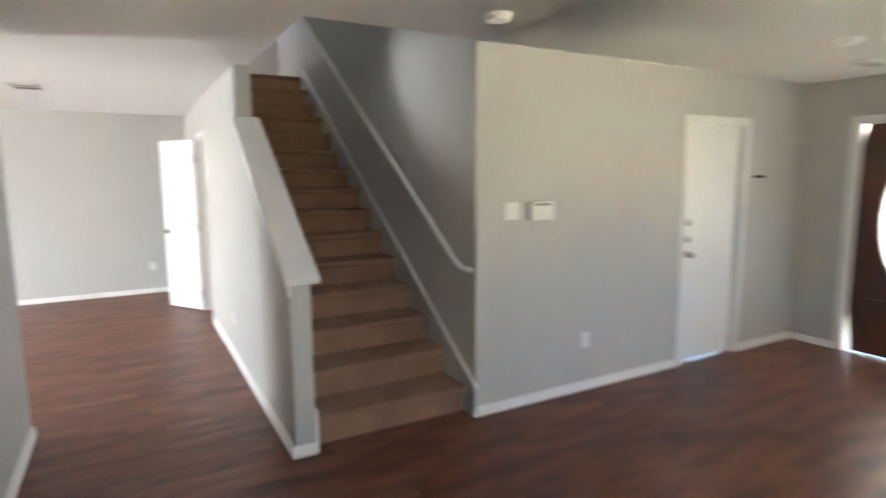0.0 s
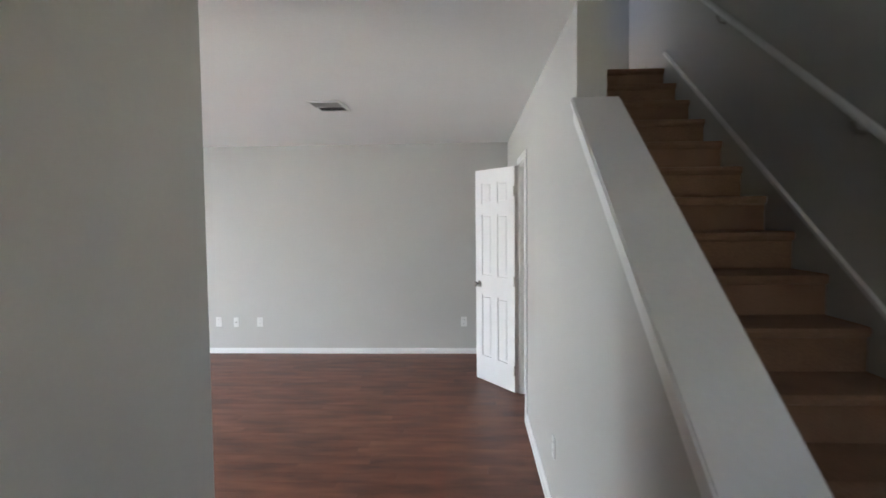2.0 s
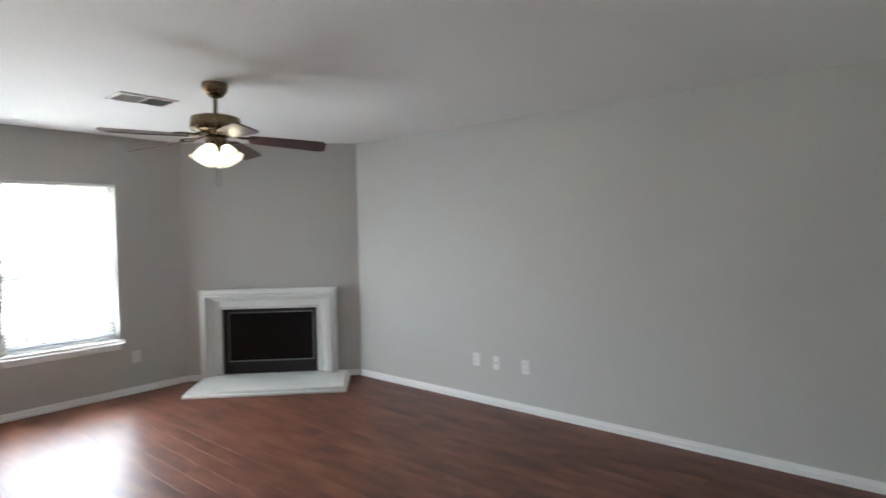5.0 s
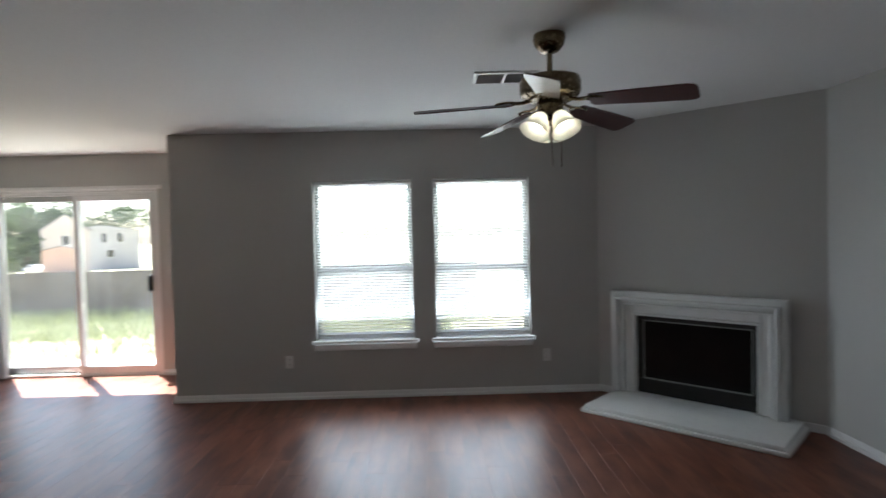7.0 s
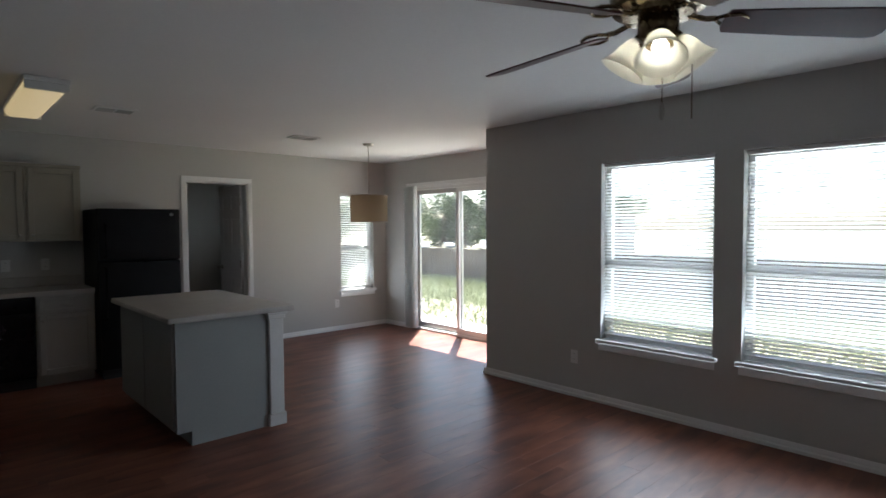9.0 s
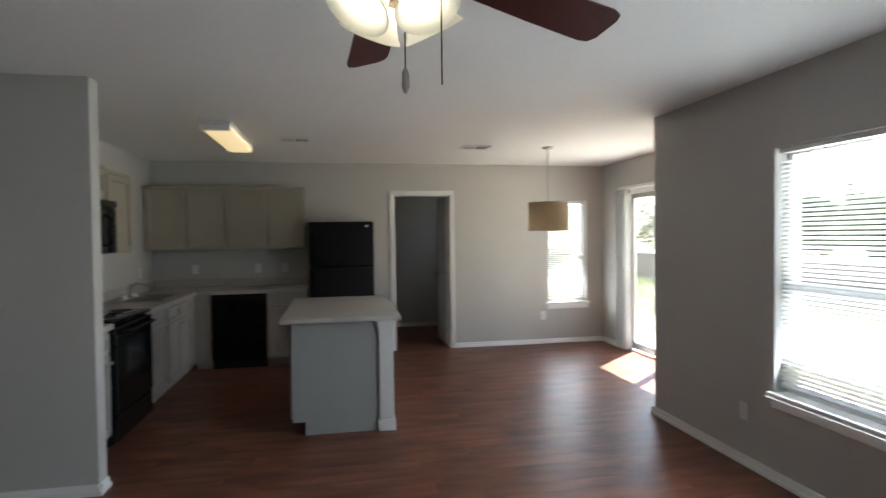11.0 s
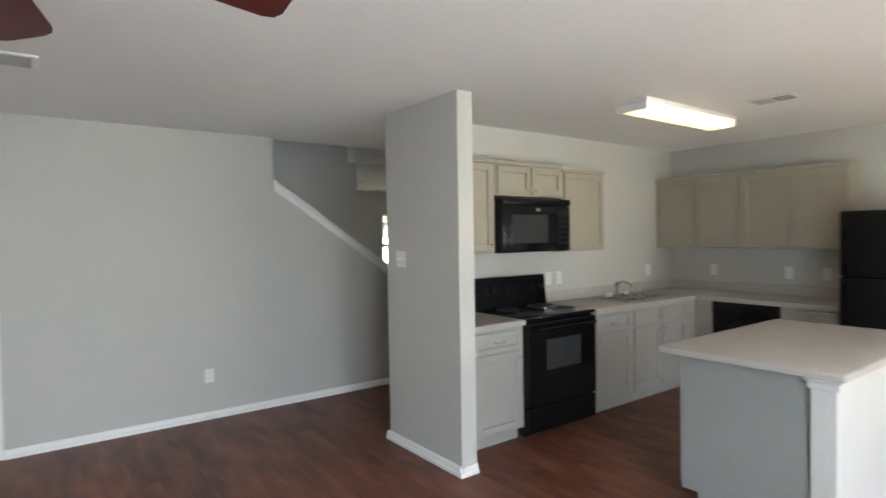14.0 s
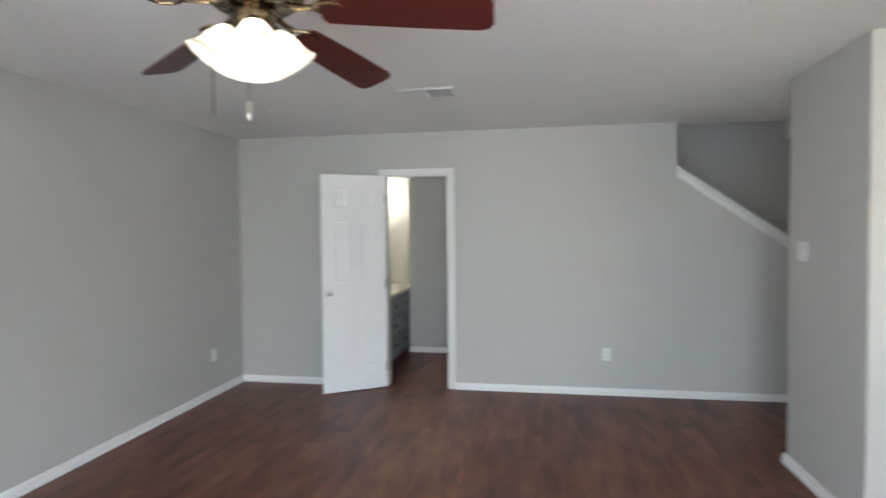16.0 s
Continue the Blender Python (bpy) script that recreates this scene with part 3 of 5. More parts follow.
def blind(axis, face, out, a0, a1, z0, z1, tilt=34, wand=0.04):
    """A horizontal mini blind hanging inside a window opening: headrail, slats, bottom rail, wand, ladder cords."""
    top = thing("window_blind", pose(*((face, (a0 + a1) / 2, z0) if axis == "y" else ((a0 + a1) / 2, face, z0))), "white horizontal slat blind, lowered, slats part open", "window blind", "window blinds")
    q = face + out * 0.045
    u0, u1 = a0 + 0.008, a1 - 0.008

    def cbox(u0, q0, v0, u1, q1, v1, bev=0.0):
        return bx(*((u0, q0, v0, u1, q1, v1) if axis == "x" else (q0, u0, v0, q1, u1, v1)), bev)
    wpart("headrail", cbox(u0, q - 0.02, z1 - 0.032, u1, q + 0.02, z1 - 0.004, 0.003), M_VINYL, top)
    wpart("bottom_rail", cbox(u0, q - 0.014, z0 + 0.03, u1, q + 0.014, z0 + 0.048, 0.003), M_VINYL, top)
    n = int((z1 - z0 - 0.1) / 0.0262)
    bm = bmesh.new()
    rows = []
    for k in range(4):
        s = -0.0135 + 0.009 * k
        z = 0.0016 * (1 - (s / 0.0135) ** 2)
        c, sn = math.cos(radians(tilt * out)), math.sin(radians(tilt * out))
        p, v = s * c - z * sn, s * sn + z * c
        rows.append([bm.verts.new((u - (u0 + u1) / 2, p, v) if axis == "x" else (p, u - (u0 + u1) / 2, v)) for u in (u0, u1)])
    for a, b in zip(rows, rows[1:]):
        bm.faces.new((a[0], a[1], b[1], b[0]))
    geom = bmesh.ops.solidify(bm, geom=bm.faces, thickness=0.0008)
    me = finish(bm, "slat", M_BLIND)
    for k in range(n):
        ob = new("slat", me)
        ob.parent = top
        at = Vector((q, (u0 + u1) / 2, z0 + 0.06 + 0.0262 * k) if axis == "y" else ((u0 + u1) / 2, q, z0 + 0.06 + 0.0262 * k))
        ob.location = at - top.location
    for u in (u0 + 0.12, u1 - 0.12):
        wpart("ladder_cord", cbox(u - 0.001, q - 0.001, z0 + 0.04, u + 0.001, q + 0.001, z1 - 0.03), M_VINYL, top)
    wq = face - out * 0.004
    p = (a0 + wand, wq) if axis == "x" else (wq, a0 + wand)
    wpart("wand", tube(bmesh.new(), [(p[0], p[1], z1 - 0.03), (p[0], p[1], z1 - 0.62)], 0.004, 6), M_VINYL, top)
    return top


for i, (a, b) in enumerate(WIN):
    window("window_%d" % (i + 1), "y", XW, -1, a, b, W_Z0, W_Z1, WATTS, "white vinyl double-hung window with wooden sill")
    blind("y", XW, -1, a, b, W_Z0 + 0.004, W_Z1)
window("window_3", "x", YK, -1, DWN[0], DWN[1], DWN[2], DWN[3], WATTS * 0.3, "narrow white double-hung dining window with sill")
blind("x", YK, -1, DWN[0], DWN[1], DWN[2] + 0.004, DWN[3])
window("window_6", "x", YF, -1, SWN[0], SWN[1], SWN[2], SWN[3], FRONT_WATTS, "wide front room window letting daylight in", tint=(1.0, 0.93, 0.82))
# out of view, added with its lamp to brighten the room behind the kitchen
window("window_7", "y", -5.0, -1, 0.7, 1.1, 1.3, 1.8, WATTS * 0.07, "unseen window added to light the room behind the kitchen", sill=False)
window("window_4", "y", XE, 1, EW[0], (EW[0] + EW[1]) / 2, EW[2], EW[3], 0, "white double-hung front window")
window("window_5", "y", XE, 1, (EW[0] + EW[1]) / 2, EW[1], EW[2], EW[3], 0, "white double-hung front window")

# sliding patio door
slider = thing("sliding_door", pose(XD - 0.07, (SL[0] + SL[1]) / 2, 0), "aluminium framed sliding glass patio door, closed", "sliding door")
tagged(slider, kind="structure")
fr = bmesh.new()
for c in ((SL[0], 0, SL[0] + 0.035, SL[2]), (SL[1] - 0.035, 0, SL[1], SL[2]), (SL[0] + 0.035, SL[2] - 0.04, SL[1] - 0.035, SL[2]), (SL[0] + 0.035, 0, SL[1] - 0.035, 0.03)):
    box(fr, XD - 0.12, c[0], c[1], XD - 0.01, c[2], c[3], 0.003)
wpart("frame", fr, M_VINYL, slider)
window_light(XD + 0.03, (SL[0] + SL[1]) / 2, SL[2] / 2, 1, 0, 0.45, SL[1] - SL[0] - 0.2, SL[2] - 0.3, SLIDER_WATTS, (1.0, 0.96, 0.88))
mid = 3.775
for (a, b, q, nm) in ((SL[0] + 0.035, mid + 0.03, XD - 0.105, "fixed_panel"), (mid - 0.03, SL[1] - 0.035, XD - 0.06, "sliding_panel")):
    bm = bmesh.new()
    s = 0.05
    for c in ((a, 0.03, a + s, SL[2] - 0.04), (b - s, 0.03, b, SL[2] - 0.04), (a + s, 0.03, b - s, 0.11), (a + s, SL[2] - 0.1, b - s, SL[2] - 0.04)):
        box(bm, q, c[0], c[1], q + 0.035, c[2], c[3], 0.003)
    pan = wpart(nm, bm, M_ALU if nm == "fixed_panel" else M_VINYL, slider)
    g = wpart("pane", bx(q + 0.014, a + s, 0.11, q + 0.02, b - s, SL[2] - 0.1), M_DUSTY, pan)
    g.visible_shadow = False
wpart("handle", bx(XD - 0.03, SL[1] - 0.115, 0.93, XD + 0.012, SL[1] - 0.075, 1.11, 0.006), M_DARK, slider, "black pull handle")
casing("trim_patio_door", "y", XD, 1, SL[0], SL[1], SL[2], wid=0.03, thick=0.008, jamb=0.005, label="thin white edge trim of the patio door")

vb = thing("vertical_blind", pose(XD + 0.05, 2.92, 0), "white vertical vane blind drawn fully to one side", "vertical blind")
wpart("headrail", bx(XD + 0.008, 2.78, 2.055, XD + 0.05, 4.74, 2.095, 0.004), M_VINYL, vb)
for k in range(12):
    y = 2.80 + 0.019 * k
    bm = bmesh.new()
    a = radians(72 + random.uniform(-10, 10))
    d = Vector((math.sin(a), math.cos(a), 0)) * 0.044
    nrm = Vector((-d.y, d.x, 0)) * 0.12
    c = Vector((XD + 0.06, y, 0))
    pts = [c - d, c - d * 0.4 + nrm, c + d * 0.4 + nrm, c + d]
    v0 = [bm.verts.new((p.x, p.y, 0.03)) for p in pts]
    v1 = [bm.verts.new((p.x, p.y, 2.05)) for p in pts]
    for i in range(3):
        bm.faces.new((v0[i], v0[i + 1], v1[i + 1], v1[i]))
    bmesh.ops.solidify(bm, geom=bm.faces, thickness=0.001)
    wpart("vane", bm, M_VANE, vb)

# ---- staircase ----
stair = thing("staircase", pose((XS2 + XR) / 2, Y0, 0), "brown carpeted straight staircase with closed risers", "staircase")
tagged(stair, kind="structure")
x0, x1 = XS2 + 0.002, XR - 0.018
for k in range(15):
    y, z = Y0 + RUN * k, STEP * (k + 1)
    last = k == 14
    yb = 9.9 if last else y + RUN + 0.02
    prof = [(y, z - STEP - (0 if k == 0 else 0.03)), (y, z - 0.05), (y - 0.018, z - 0.04), (y - 0.026, z - 0.022), (y - 0.022, z - 0.006), (y - 0.006, z), (yb, z), (yb, z - STEP - (0 if k == 0 else 0.03))]
    bm = prism(bmesh.new(), prof, "x", x0, x1)
    wpart("step", bm, M_CARPET, stair)
sl = STEP / RUN
bm = prism(bmesh.new(), [(4.80, 0), (4.95, 0.0), (8.8, sl * 3.85), (8.8, 0.205 + sl * 4.0), (4.80, 0.205)], "x", XR - 0.017, XR - 0.001)
solid("skirt_board", bm, M_WALL, "painted stair skirt board along the wall", "skirt board")
bm = prism(bmesh.new(), [(4.80, 0.195), (8.8, 0.195 + sl * 4.0), (8.8, 0.22 + sl * 4.0), (4.80, 0.22)], "x", XR - 0.024, XR - 0.0005)
solid("skirt_moulding", bm, M_TRIM, "white moulding capping the stair skirt", "trim")
rail = thing("handrail", pose(XR, 4.985, 0), "white painted wall-mounted handrail rising along the stairs", "handrail")
top_y = 8.75
wpart("rail", tube(bmesh.new(), [(XR - 0.03, 4.835, 1.0), (XR - 0.055, 4.9, 1.005), (XR - 0.06, 4.985, 1.04), (XR - 0.06, top_y, 1.04 + sl * (top_y - 4.985))], 0.018, 12), M_TRIM, rail)
for y in (5.15, 6.4, 7.7):
    z = 1.02 + sl * (y - 4.985)
    wpart("bracket", tube(bmesh.new(), [(XR - 0.002, y, z - 0.07), (XR - 0.04, y, z - 0.06), (XR - 0.06, y, z - 0.02)], 0.007, 8), M_NICKEL, rail)
bm = prism(bmesh.new(), [(4.835, HALF0 - 0.005), (6.30, HALF0 + HSLOPE * 1.43 + 0.001), (6.30, HALF0 + HSLOPE * 1.43 + 0.036), (4.835, HALF0 + 0.03)], "x", XS - 0.026, XS2 + 0.052)
bmesh.ops.bevel(bm, geom=bm.edges[:], offset=0.006, segments=2, affect="EDGES")
solid("half_wall_cap", bm, M_TRIM, "white painted wooden cap board on the half wall", "cap board")
bm = prism(bmesh.new(), [(4.845, HALF0 - 0.07), (6.30, HALF0 + HSLOPE * 1.43 - 0.066), (6.30, HALF0 + HSLOPE * 1.43), (4.845, HALF0 - 0.006)], "x", XS - 0.014, XS - 0.0005)
bmesh.ops.bevel(bm, geom=bm.edges[:], offset=0.004, segments=1, affect="EDGES")
solid("cap_moulding", bm, M_TRIM, "white painted moulding under the half wall cap", "trim")
solid("newel_base", bx(XS2 - 0.002, 4.858, 0.0, XS2 + 0.016, 4.93, 0.26, 0.003), M_TRIM, "white painted skirting end at the first step", "trim")

# ---- fireplace ----
fa = math.degrees(math.atan2(1.26, 1.24))
fm = pose(XW, 9.21, 0, 0, 0, fa)
FL = math.hypot(1.25, 1.26)
bm = bmesh.new()
for c in ((-0.05, 0, 0.40, H), (1.315, 0, FL + 0.05, H), (0.40, 0.74, 1.315, H), (0.40, 0.0, 1.315, 0.05)):
    box(bm, c[0], 0.0, c[1], c[2], 0.06, c[3])
bm.transform(fm)
solid("wall_fireplace", bm, M_WALL, "greige painted diagonal corner wall round the fireplace", "wall")
for a, b in ((0.0, 0.19), (1.51, FL)):
    bm = bx(a, -0.018, 0, b, -0.0005, 0.062, 0.004)
    bm.transform(fm)
    solid("baseboard", bm, M_TRIM, "white painted wooden baseboard", "baseboard")
fp = thing("fireplace", fm, "corner gas fireplace with white moulded surround", "fireplace")


def frame_ring(u0, u1, z1, w, y0, y1, bev=0.004):
    bm = bmesh.new()
    box(bm, u0, y0, 0.0605, u0 + w, y1, z1, bev)
    box(bm, u1 - w, y0, 0.0605, u1, y1, z1, bev)
    box(bm, u0 + w, y0, z1 - w, u1 - w, y1, z1, bev)
    return bm


sur = part("surround", frame_ring(0.165, 1.535, 0.945, 0.045, -0.095, -0.001), M_HEARTH, fp, "white moulded mantel surround")
for i, (ins, w, d) in enumerate(((0.045, 0.028, 0.13), (0.073, 0.02, 0.085), (0.093, 0.022, 0.1), (0.115, 0.068, 0.05), (0.183, 0.022, 0.066))):
    part("moulding", frame_ring(0.165 + ins, 1.535 - ins, 0.945 - ins, w, -d, -0.001, 0.008), M_HEARTH, sur)
bm = bmesh.new()
U0, U1, D0 = 0.165, 1.66, -0.655
prism(bm, [(U0, 0.0), (U1, 0.0), (U1, 0.03), (U1 - 0.025, 0.034), (U1 - 0.03, 0.06), (U0 + 0.03, 0.06), (U0 + 0.025, 0.034), (U0, 0.03)], "y", D0 + 0.03, -0.001)
box(bm, U0 + 0.002, D0, 0.0, U1 - 0.002, D0 + 0.032, 0.03, 0.008, 2)
box(bm, U0 + 0.028, D0 + 0.02, 0.028, U1 - 0.028, D0 + 0.034, 0.0595, 0.008, 2)
part("hearth", bm, M_HEARTH, fp, "low white painted hearth slab")
bm = bmesh.new()
for c in ((0.40, 0.062, 0.05, 0.42, 0.45, 0.74), (1.295, 0.062, 0.05, 1.315, 0.45, 0.74), (0.42, 0.43, 0.05, 1.295, 0.45, 0.74), (0.42, 0.062, 0.72, 1.295, 0.45, 0.74), (0.42, 0.0, 0.05, 1.295, 0.45, 0.065)):
    box(bm, *c)
part("firebox", bm, M_SOOT, fp, "black metal firebox")
part("top_louvre", bx(0.3715, -0.012, 0.7, 1.3285, -0.001, 0.739, 0.003), M_SOOT, fp)
part("lower_panel", bx(0.3715, -0.014, 0.062, 1.3285, -0.001, 0.185, 0.004), M_SOOT, fp, "black access panel")
bm = bmesh.new()
for c in ((0.3715, 0.186, 0.425, 0.699), (1.29, 0.186, 1.3285, 0.699)):
    part("side_trim", bx(c[0], -0.01, c[1], c[2], -0.001, c[3], 0.003), M_SOOT, fp)
for c in ((0.426, 0.187, 1.289, 0.199), (0.426, 0.2, 0.434, 0.69), (1.281, 0.2, 1.289, 0.69), (0.426, 0.691, 1.289, 0.699)):
    part("trim_bar", bx(c[0], -0.016, c[1], c[2], -0.001, c[3], 0.002), M_GREY, fp, "thin grey metal edge bar")
# opaque near-black pane across the front of the firebox
part("glass_front", bx(0.434, -0.008, 0.199, 1.281, -0.001, 0.691), M_FIREGLASS, fp, "opaque dark glossy glass")

# ---- kitchen ----
def handle_pull(bm, x, y, z, w=0.085):
    tube(bm, [(x - w / 2, y, z), (x - w / 2 + 0.008, y - 0.022, z - 0.003), (x, y - 0.028, z - 0.006), (x + w / 2 - 0.008, y - 0.022, z - 0.003), (x + w / 2, y, z)], 0.005, 8)
    return bm


def knob(bm, x, y, z):
    return lathe(bm, [(0.006, 0), (0.006, 0.012), (0.014, 0.018), (0.014, 0.024), (0.008, 0.029)], 12, m=Matrix.Translation((x, y, z)) @ Matrix.Rotation(radians(90), 4, "X"))


def cab_door(top, name, x0, x1, z0, z1, y, mat, knob_at=None, pull=False, frame_w=0.05):
    """A recessed-panel front: a frame and a panel set back, on the plane y (facing -y)."""
    bm = bmesh.new()
    t, f = 0.019, frame_w
    box(bm, x0, y - t, z0, x0 + f, y, z1, 0.003)
    box(bm, x1 - f, y - t, z0, x1, y, z1, 0.003)
    box(bm, x0 + f, y - t, z0, x1 - f, y, z0 + f, 0.003)
    box(bm, x0 + f, y - t, z1 - f, x1 - f, y, z1, 0.003)
    d = part(name, bm, mat, top)
    part("panel", bx(x0 + f - 0.002, y - t + 0.015, z0 + f - 0.002, x1 - f + 0.002, y - 0.002, z1 - f + 0.002, 0.003), mat, d)
    if knob_at:
        part("knob", knob(bmesh.new(), knob_at[0], y - t, knob_at[1]), M_NICKEL, d, "small nickel knob")
    if pull:
        part("handle", handle_pull(bmesh.new(), (x0 + x1) / 2, y - t, (z0 + z1) / 2), M_NICKEL, d, "bowed nickel pull")
    return d


def base_cabinet(m, w, d, label, fronts, mat=None, h=0.86):
    """x from 0 to w, wall at y = 0, front at y = -d. fronts: (kind, x0, x1, z0, z1, knob)."""
    mat = mat or M_CABLOW
    top = thing("base_cabinet", m, label, "cabinet", "kitchen base cabinets")
    bm = bmesh.new()
    box(bm, 0.001, -d, 0.1, w - 0.001, -0.002, h)
    box(bm, 0.001, -d + 0.07, 0.0, w - 0.001, -0.002, 0.1)
    part("body", bm, mat, top)
    for kind, a, b, z0, z1, kn in fronts:
        cab_door(top, "drawer" if kind == "drawer" else "door", a, b, z0, z1, -d, mat, kn, kind == "drawer", 0.03 if kind in ("drawer", "false") else 0.05)
    return top


def wall_cabinet(m, w, d, z0, z1, label, doors, mat=None):
    mat = mat or M_CAB
    top = thing("wall_cabinet", m, label, "cabinet", "kitchen wall cabinets")
    part("body", bx(0.001, -d, 0, w - 0.001, -0.002, z1 - z0, 0.002), mat, top)
    part("top_trim", bx(-0.004, -d - 0.012, z1 - z0 - 0.03, w + 0.004, -0.003, z1 - z0 + 0.004, 0.004), mat, top)
    for a, b, kn in doors:
        cab_door(top, "door", a, b, 0.015, z1 - z0 - 0.04, -d, mat, kn)
    return top


CD = 0.59
# stove wall, facing the family room
base_cabinet(pose(XK, YS0, 0, 0, 0, -90), YS0 - 5.19, CD, "painted base cabinet with one drawer and door beside the stove",
             [("drawer", 0.16, 0.6, 0.70, 0.835, None), ("door", 0.16, 0.6, 0.12, 0.68, (0.575, 0.63))])
base_cabinet(pose(XK, 4.385, 0, 0, 0, -90), 0.53, CD, "painted base cabinet with drawer and door beside the stove",
             [("drawer", 0.03, 0.5, 0.70, 0.835, None), ("door", 0.03, 0.5, 0.12, 0.68, (0.06, 0.63))])
base_cabinet(pose(XK, 3.855, 0, 0, 0, -90), 0.9, CD, "painted sink base cabinet with two doors and false fronts",
             [("false", 0.03, 0.44, 0.70, 0.835, None), ("false", 0.46, 0.87, 0.70, 0.835, None), ("door", 0.03, 0.44, 0.12, 0.68, (0.41, 0.64)), ("door", 0.46, 0.87, 0.12, 0.68, (0.49, 0.64))])
base_cabinet(pose(XK, 2.953, 0, 0, 0, -90), 0.73, CD - 0.002, "painted blind corner base cabinet", [])
base_cabinet(pose(-1.272, YK, 0, 0, 0, 180), 0.18, CD, "narrow painted corner filler cabinet", [])
base_cabinet(pose(-2.06, YK, 0, 0, 0, 180), 0.47, CD, "painted base cabinet between dishwasher and refrigerator",
             [("drawer", 0.02, 0.45, 0.70, 0.835, None), ("door", 0.02, 0.45, 0.12, 0.68, (0.05, 0.63))])

wall_cabinet(pose(XK, YS0, 1.385, 0, 0, -90), YS0 - 5.19, 0.30, 1.385, 2.11, "painted wall cabinet with a panelled door", [(0.11, 0.60, (0.575, 0.07))])
wall_cabinet(pose(XK, 5.188, 1.835, 0, 0, -90), 0.775, 0.30, 1.835, 2.11, "short painted wall cabinet over the microwave, two doors", [(0.02, 0.38, (0.35, 0.05)), (0.395, 0.755, (0.425, 0.05))])
wall_cabinet(pose(XK, 4.412, 1.375, 0, 0, -90), 0.56, 0.30, 1.375, 2.09, "painted wall cabinet with a flat panelled door", [(0.015, 0.545, (0.04, 0.06))])
for k in range(4):
    x = -0.685 - 0.4515 * k
    wall_cabinet(pose(x, YK, 1.36, 0, 0, 180), 0.4505, 0.31, 1.36, 2.10, "painted wall cabinet with one panelled door", [(0.018, 0.433, (0.40 if k % 2 == 0 else 0.05, 0.06))])

# worktops
bm = bmesh.new()
CT, CB = 0.902, 0.862
XF = XK - 0.63
box(bm, XK - 0.0005, 5.192, CB, XF, YS0 - 0.001, CT, 0.006)
solid("worktop", bm, M_COUNTER, "light beige laminate worktop beside the stove", "worktop", kind="")
SX0, SX1, SY0, SY1 = -1.20, -0.78, 3.05, 3.80
bm = bmesh.new()
for c in ((XK - 0.0005, SY1, XF, 4.383), (SX1, SY0, XK - 0.0005, SY1), (XF, SY0, SX0, SY1), (XF, YK + 0.63, XK - 0.0005, SY0), (-2.53, YK + 0.0005, XK - 0.0005, YK + 0.63)):
    box(bm, c[0], c[1], CB, c[2], c[3], CT)
bmesh.ops.remove_doubles(bm, verts=bm.verts, dist=1e-5)
solid("worktop", bm, M_COUNTER, "light beige laminate corner worktop with a sink cut-out", "worktop", kind="")
bm = bmesh.new()
box(bm, XK - 0.001, YK + 0.022, CT, XK - 0.02, 4.383, CT + 0.1, 0.004)
box(bm, XK - 0.001, YK + 0.001, CT, -2.53, YK + 0.02, CT + 0.1, 0.004)
solid("backsplash", bm, M_COUNTER, "low laminate backsplash along the worktop", "backsplash", kind="")
bm = bmesh.new()
box(bm, XK - 0.001, 5.192, CT, XK - 0.02, YS0 - 0.001, CT + 0.1, 0.004)
solid("backsplash", bm, M_COUNTER, "short laminate backsplash beside the stove", "backsplash", kind="")

# sink
sink = thing("kitchen_sink", pose((SX0 + SX1) / 2, (SY0 + SY1) / 2, CT), "double bowl stainless steel sink set in the worktop", "sink")
bm = bmesh.new()
r = 0.02
ym = (SY0 + SY1) / 2
for c in ((SX0 - r, SY0 - r, SX0 + 0.025, SY1 + r), (SX1 - 0.075, SY0 - r, SX1 + r, SY1 + r), (SX0 + 0.025, SY0 - r, SX1 - 0.075, SY0 + 0.025), (SX0 + 0.025, SY1 - 0.025, SX1 - 0.075, SY1 + r), (SX0 + 0.025, ym - 0.015, SX1 - 0.075, ym + 0.015)):
    box(bm, c[0], c[1], CT + 0.0005, c[2], c[3], CT + 0.006)
wpart("rim", bm, M_STEEL, sink)
for a, b in ((SY0 + 0.025, ym - 0.015), (ym + 0.015, SY1 - 0.025)):
    bm = bmesh.new()
    c0, c1 = SX0 + 0.025, SX1 - 0.075
    box(bm, c0, a, 0.74, c1, b, 0.744)
    for q in ((c0 - 0.002, a, c0, b), (c1, a, c1 + 0.002, b), (c0, a - 0.002, c1, a), (c0, b, c1, b + 0.002)):
        box(bm, q[0], q[1], 0.744, q[2], q[3], CT + 0.004)
    wpart("bowl", bm, M_STEEL, sink)
fau = thing("faucet", pose(-0.81, 3.43, CT + 0.006), "chrome kitchen faucet with two white-tipped handles", "faucet")
part("base", bx(-0.025, -0.11, 0, 0.025, 0.11, 0.018, 0.007, 2), M_CHROME, fau)
part("spout", tube(bmesh.new(), [(0, 0, 0.015), (0, 0, 0.06), (-0.02, 0, 0.12), (-0.07, 0, 0.15), (-0.14, 0, 0.13), (-0.19, 0, 0.09), (-0.195, 0, 0.07)], 0.011, 10), M_CHROME, fau)
part("handle", tube(bmesh.new(), [(0, 0, 0.05), (0.005, 0.0, 0.1), (-0.01, 0.01, 0.14)], 0.013, 10), M_CHROME, fau)
for i, y in enumerate((3.30, 3.56)):
    bm = lathe(bmesh.new(), [(0.03, 0), (0.034, 0.006), (0.03, 0.03), (0.01, 0.036)], 18)
    ob = solid("sink_stopper", bm, M_PLASTIC, "small white plastic sink stopper on the sink rim", "stopper", kind="", group="sink stoppers")
    ob.matrix_basis = pose(-0.815, y, CT + 0.0065)

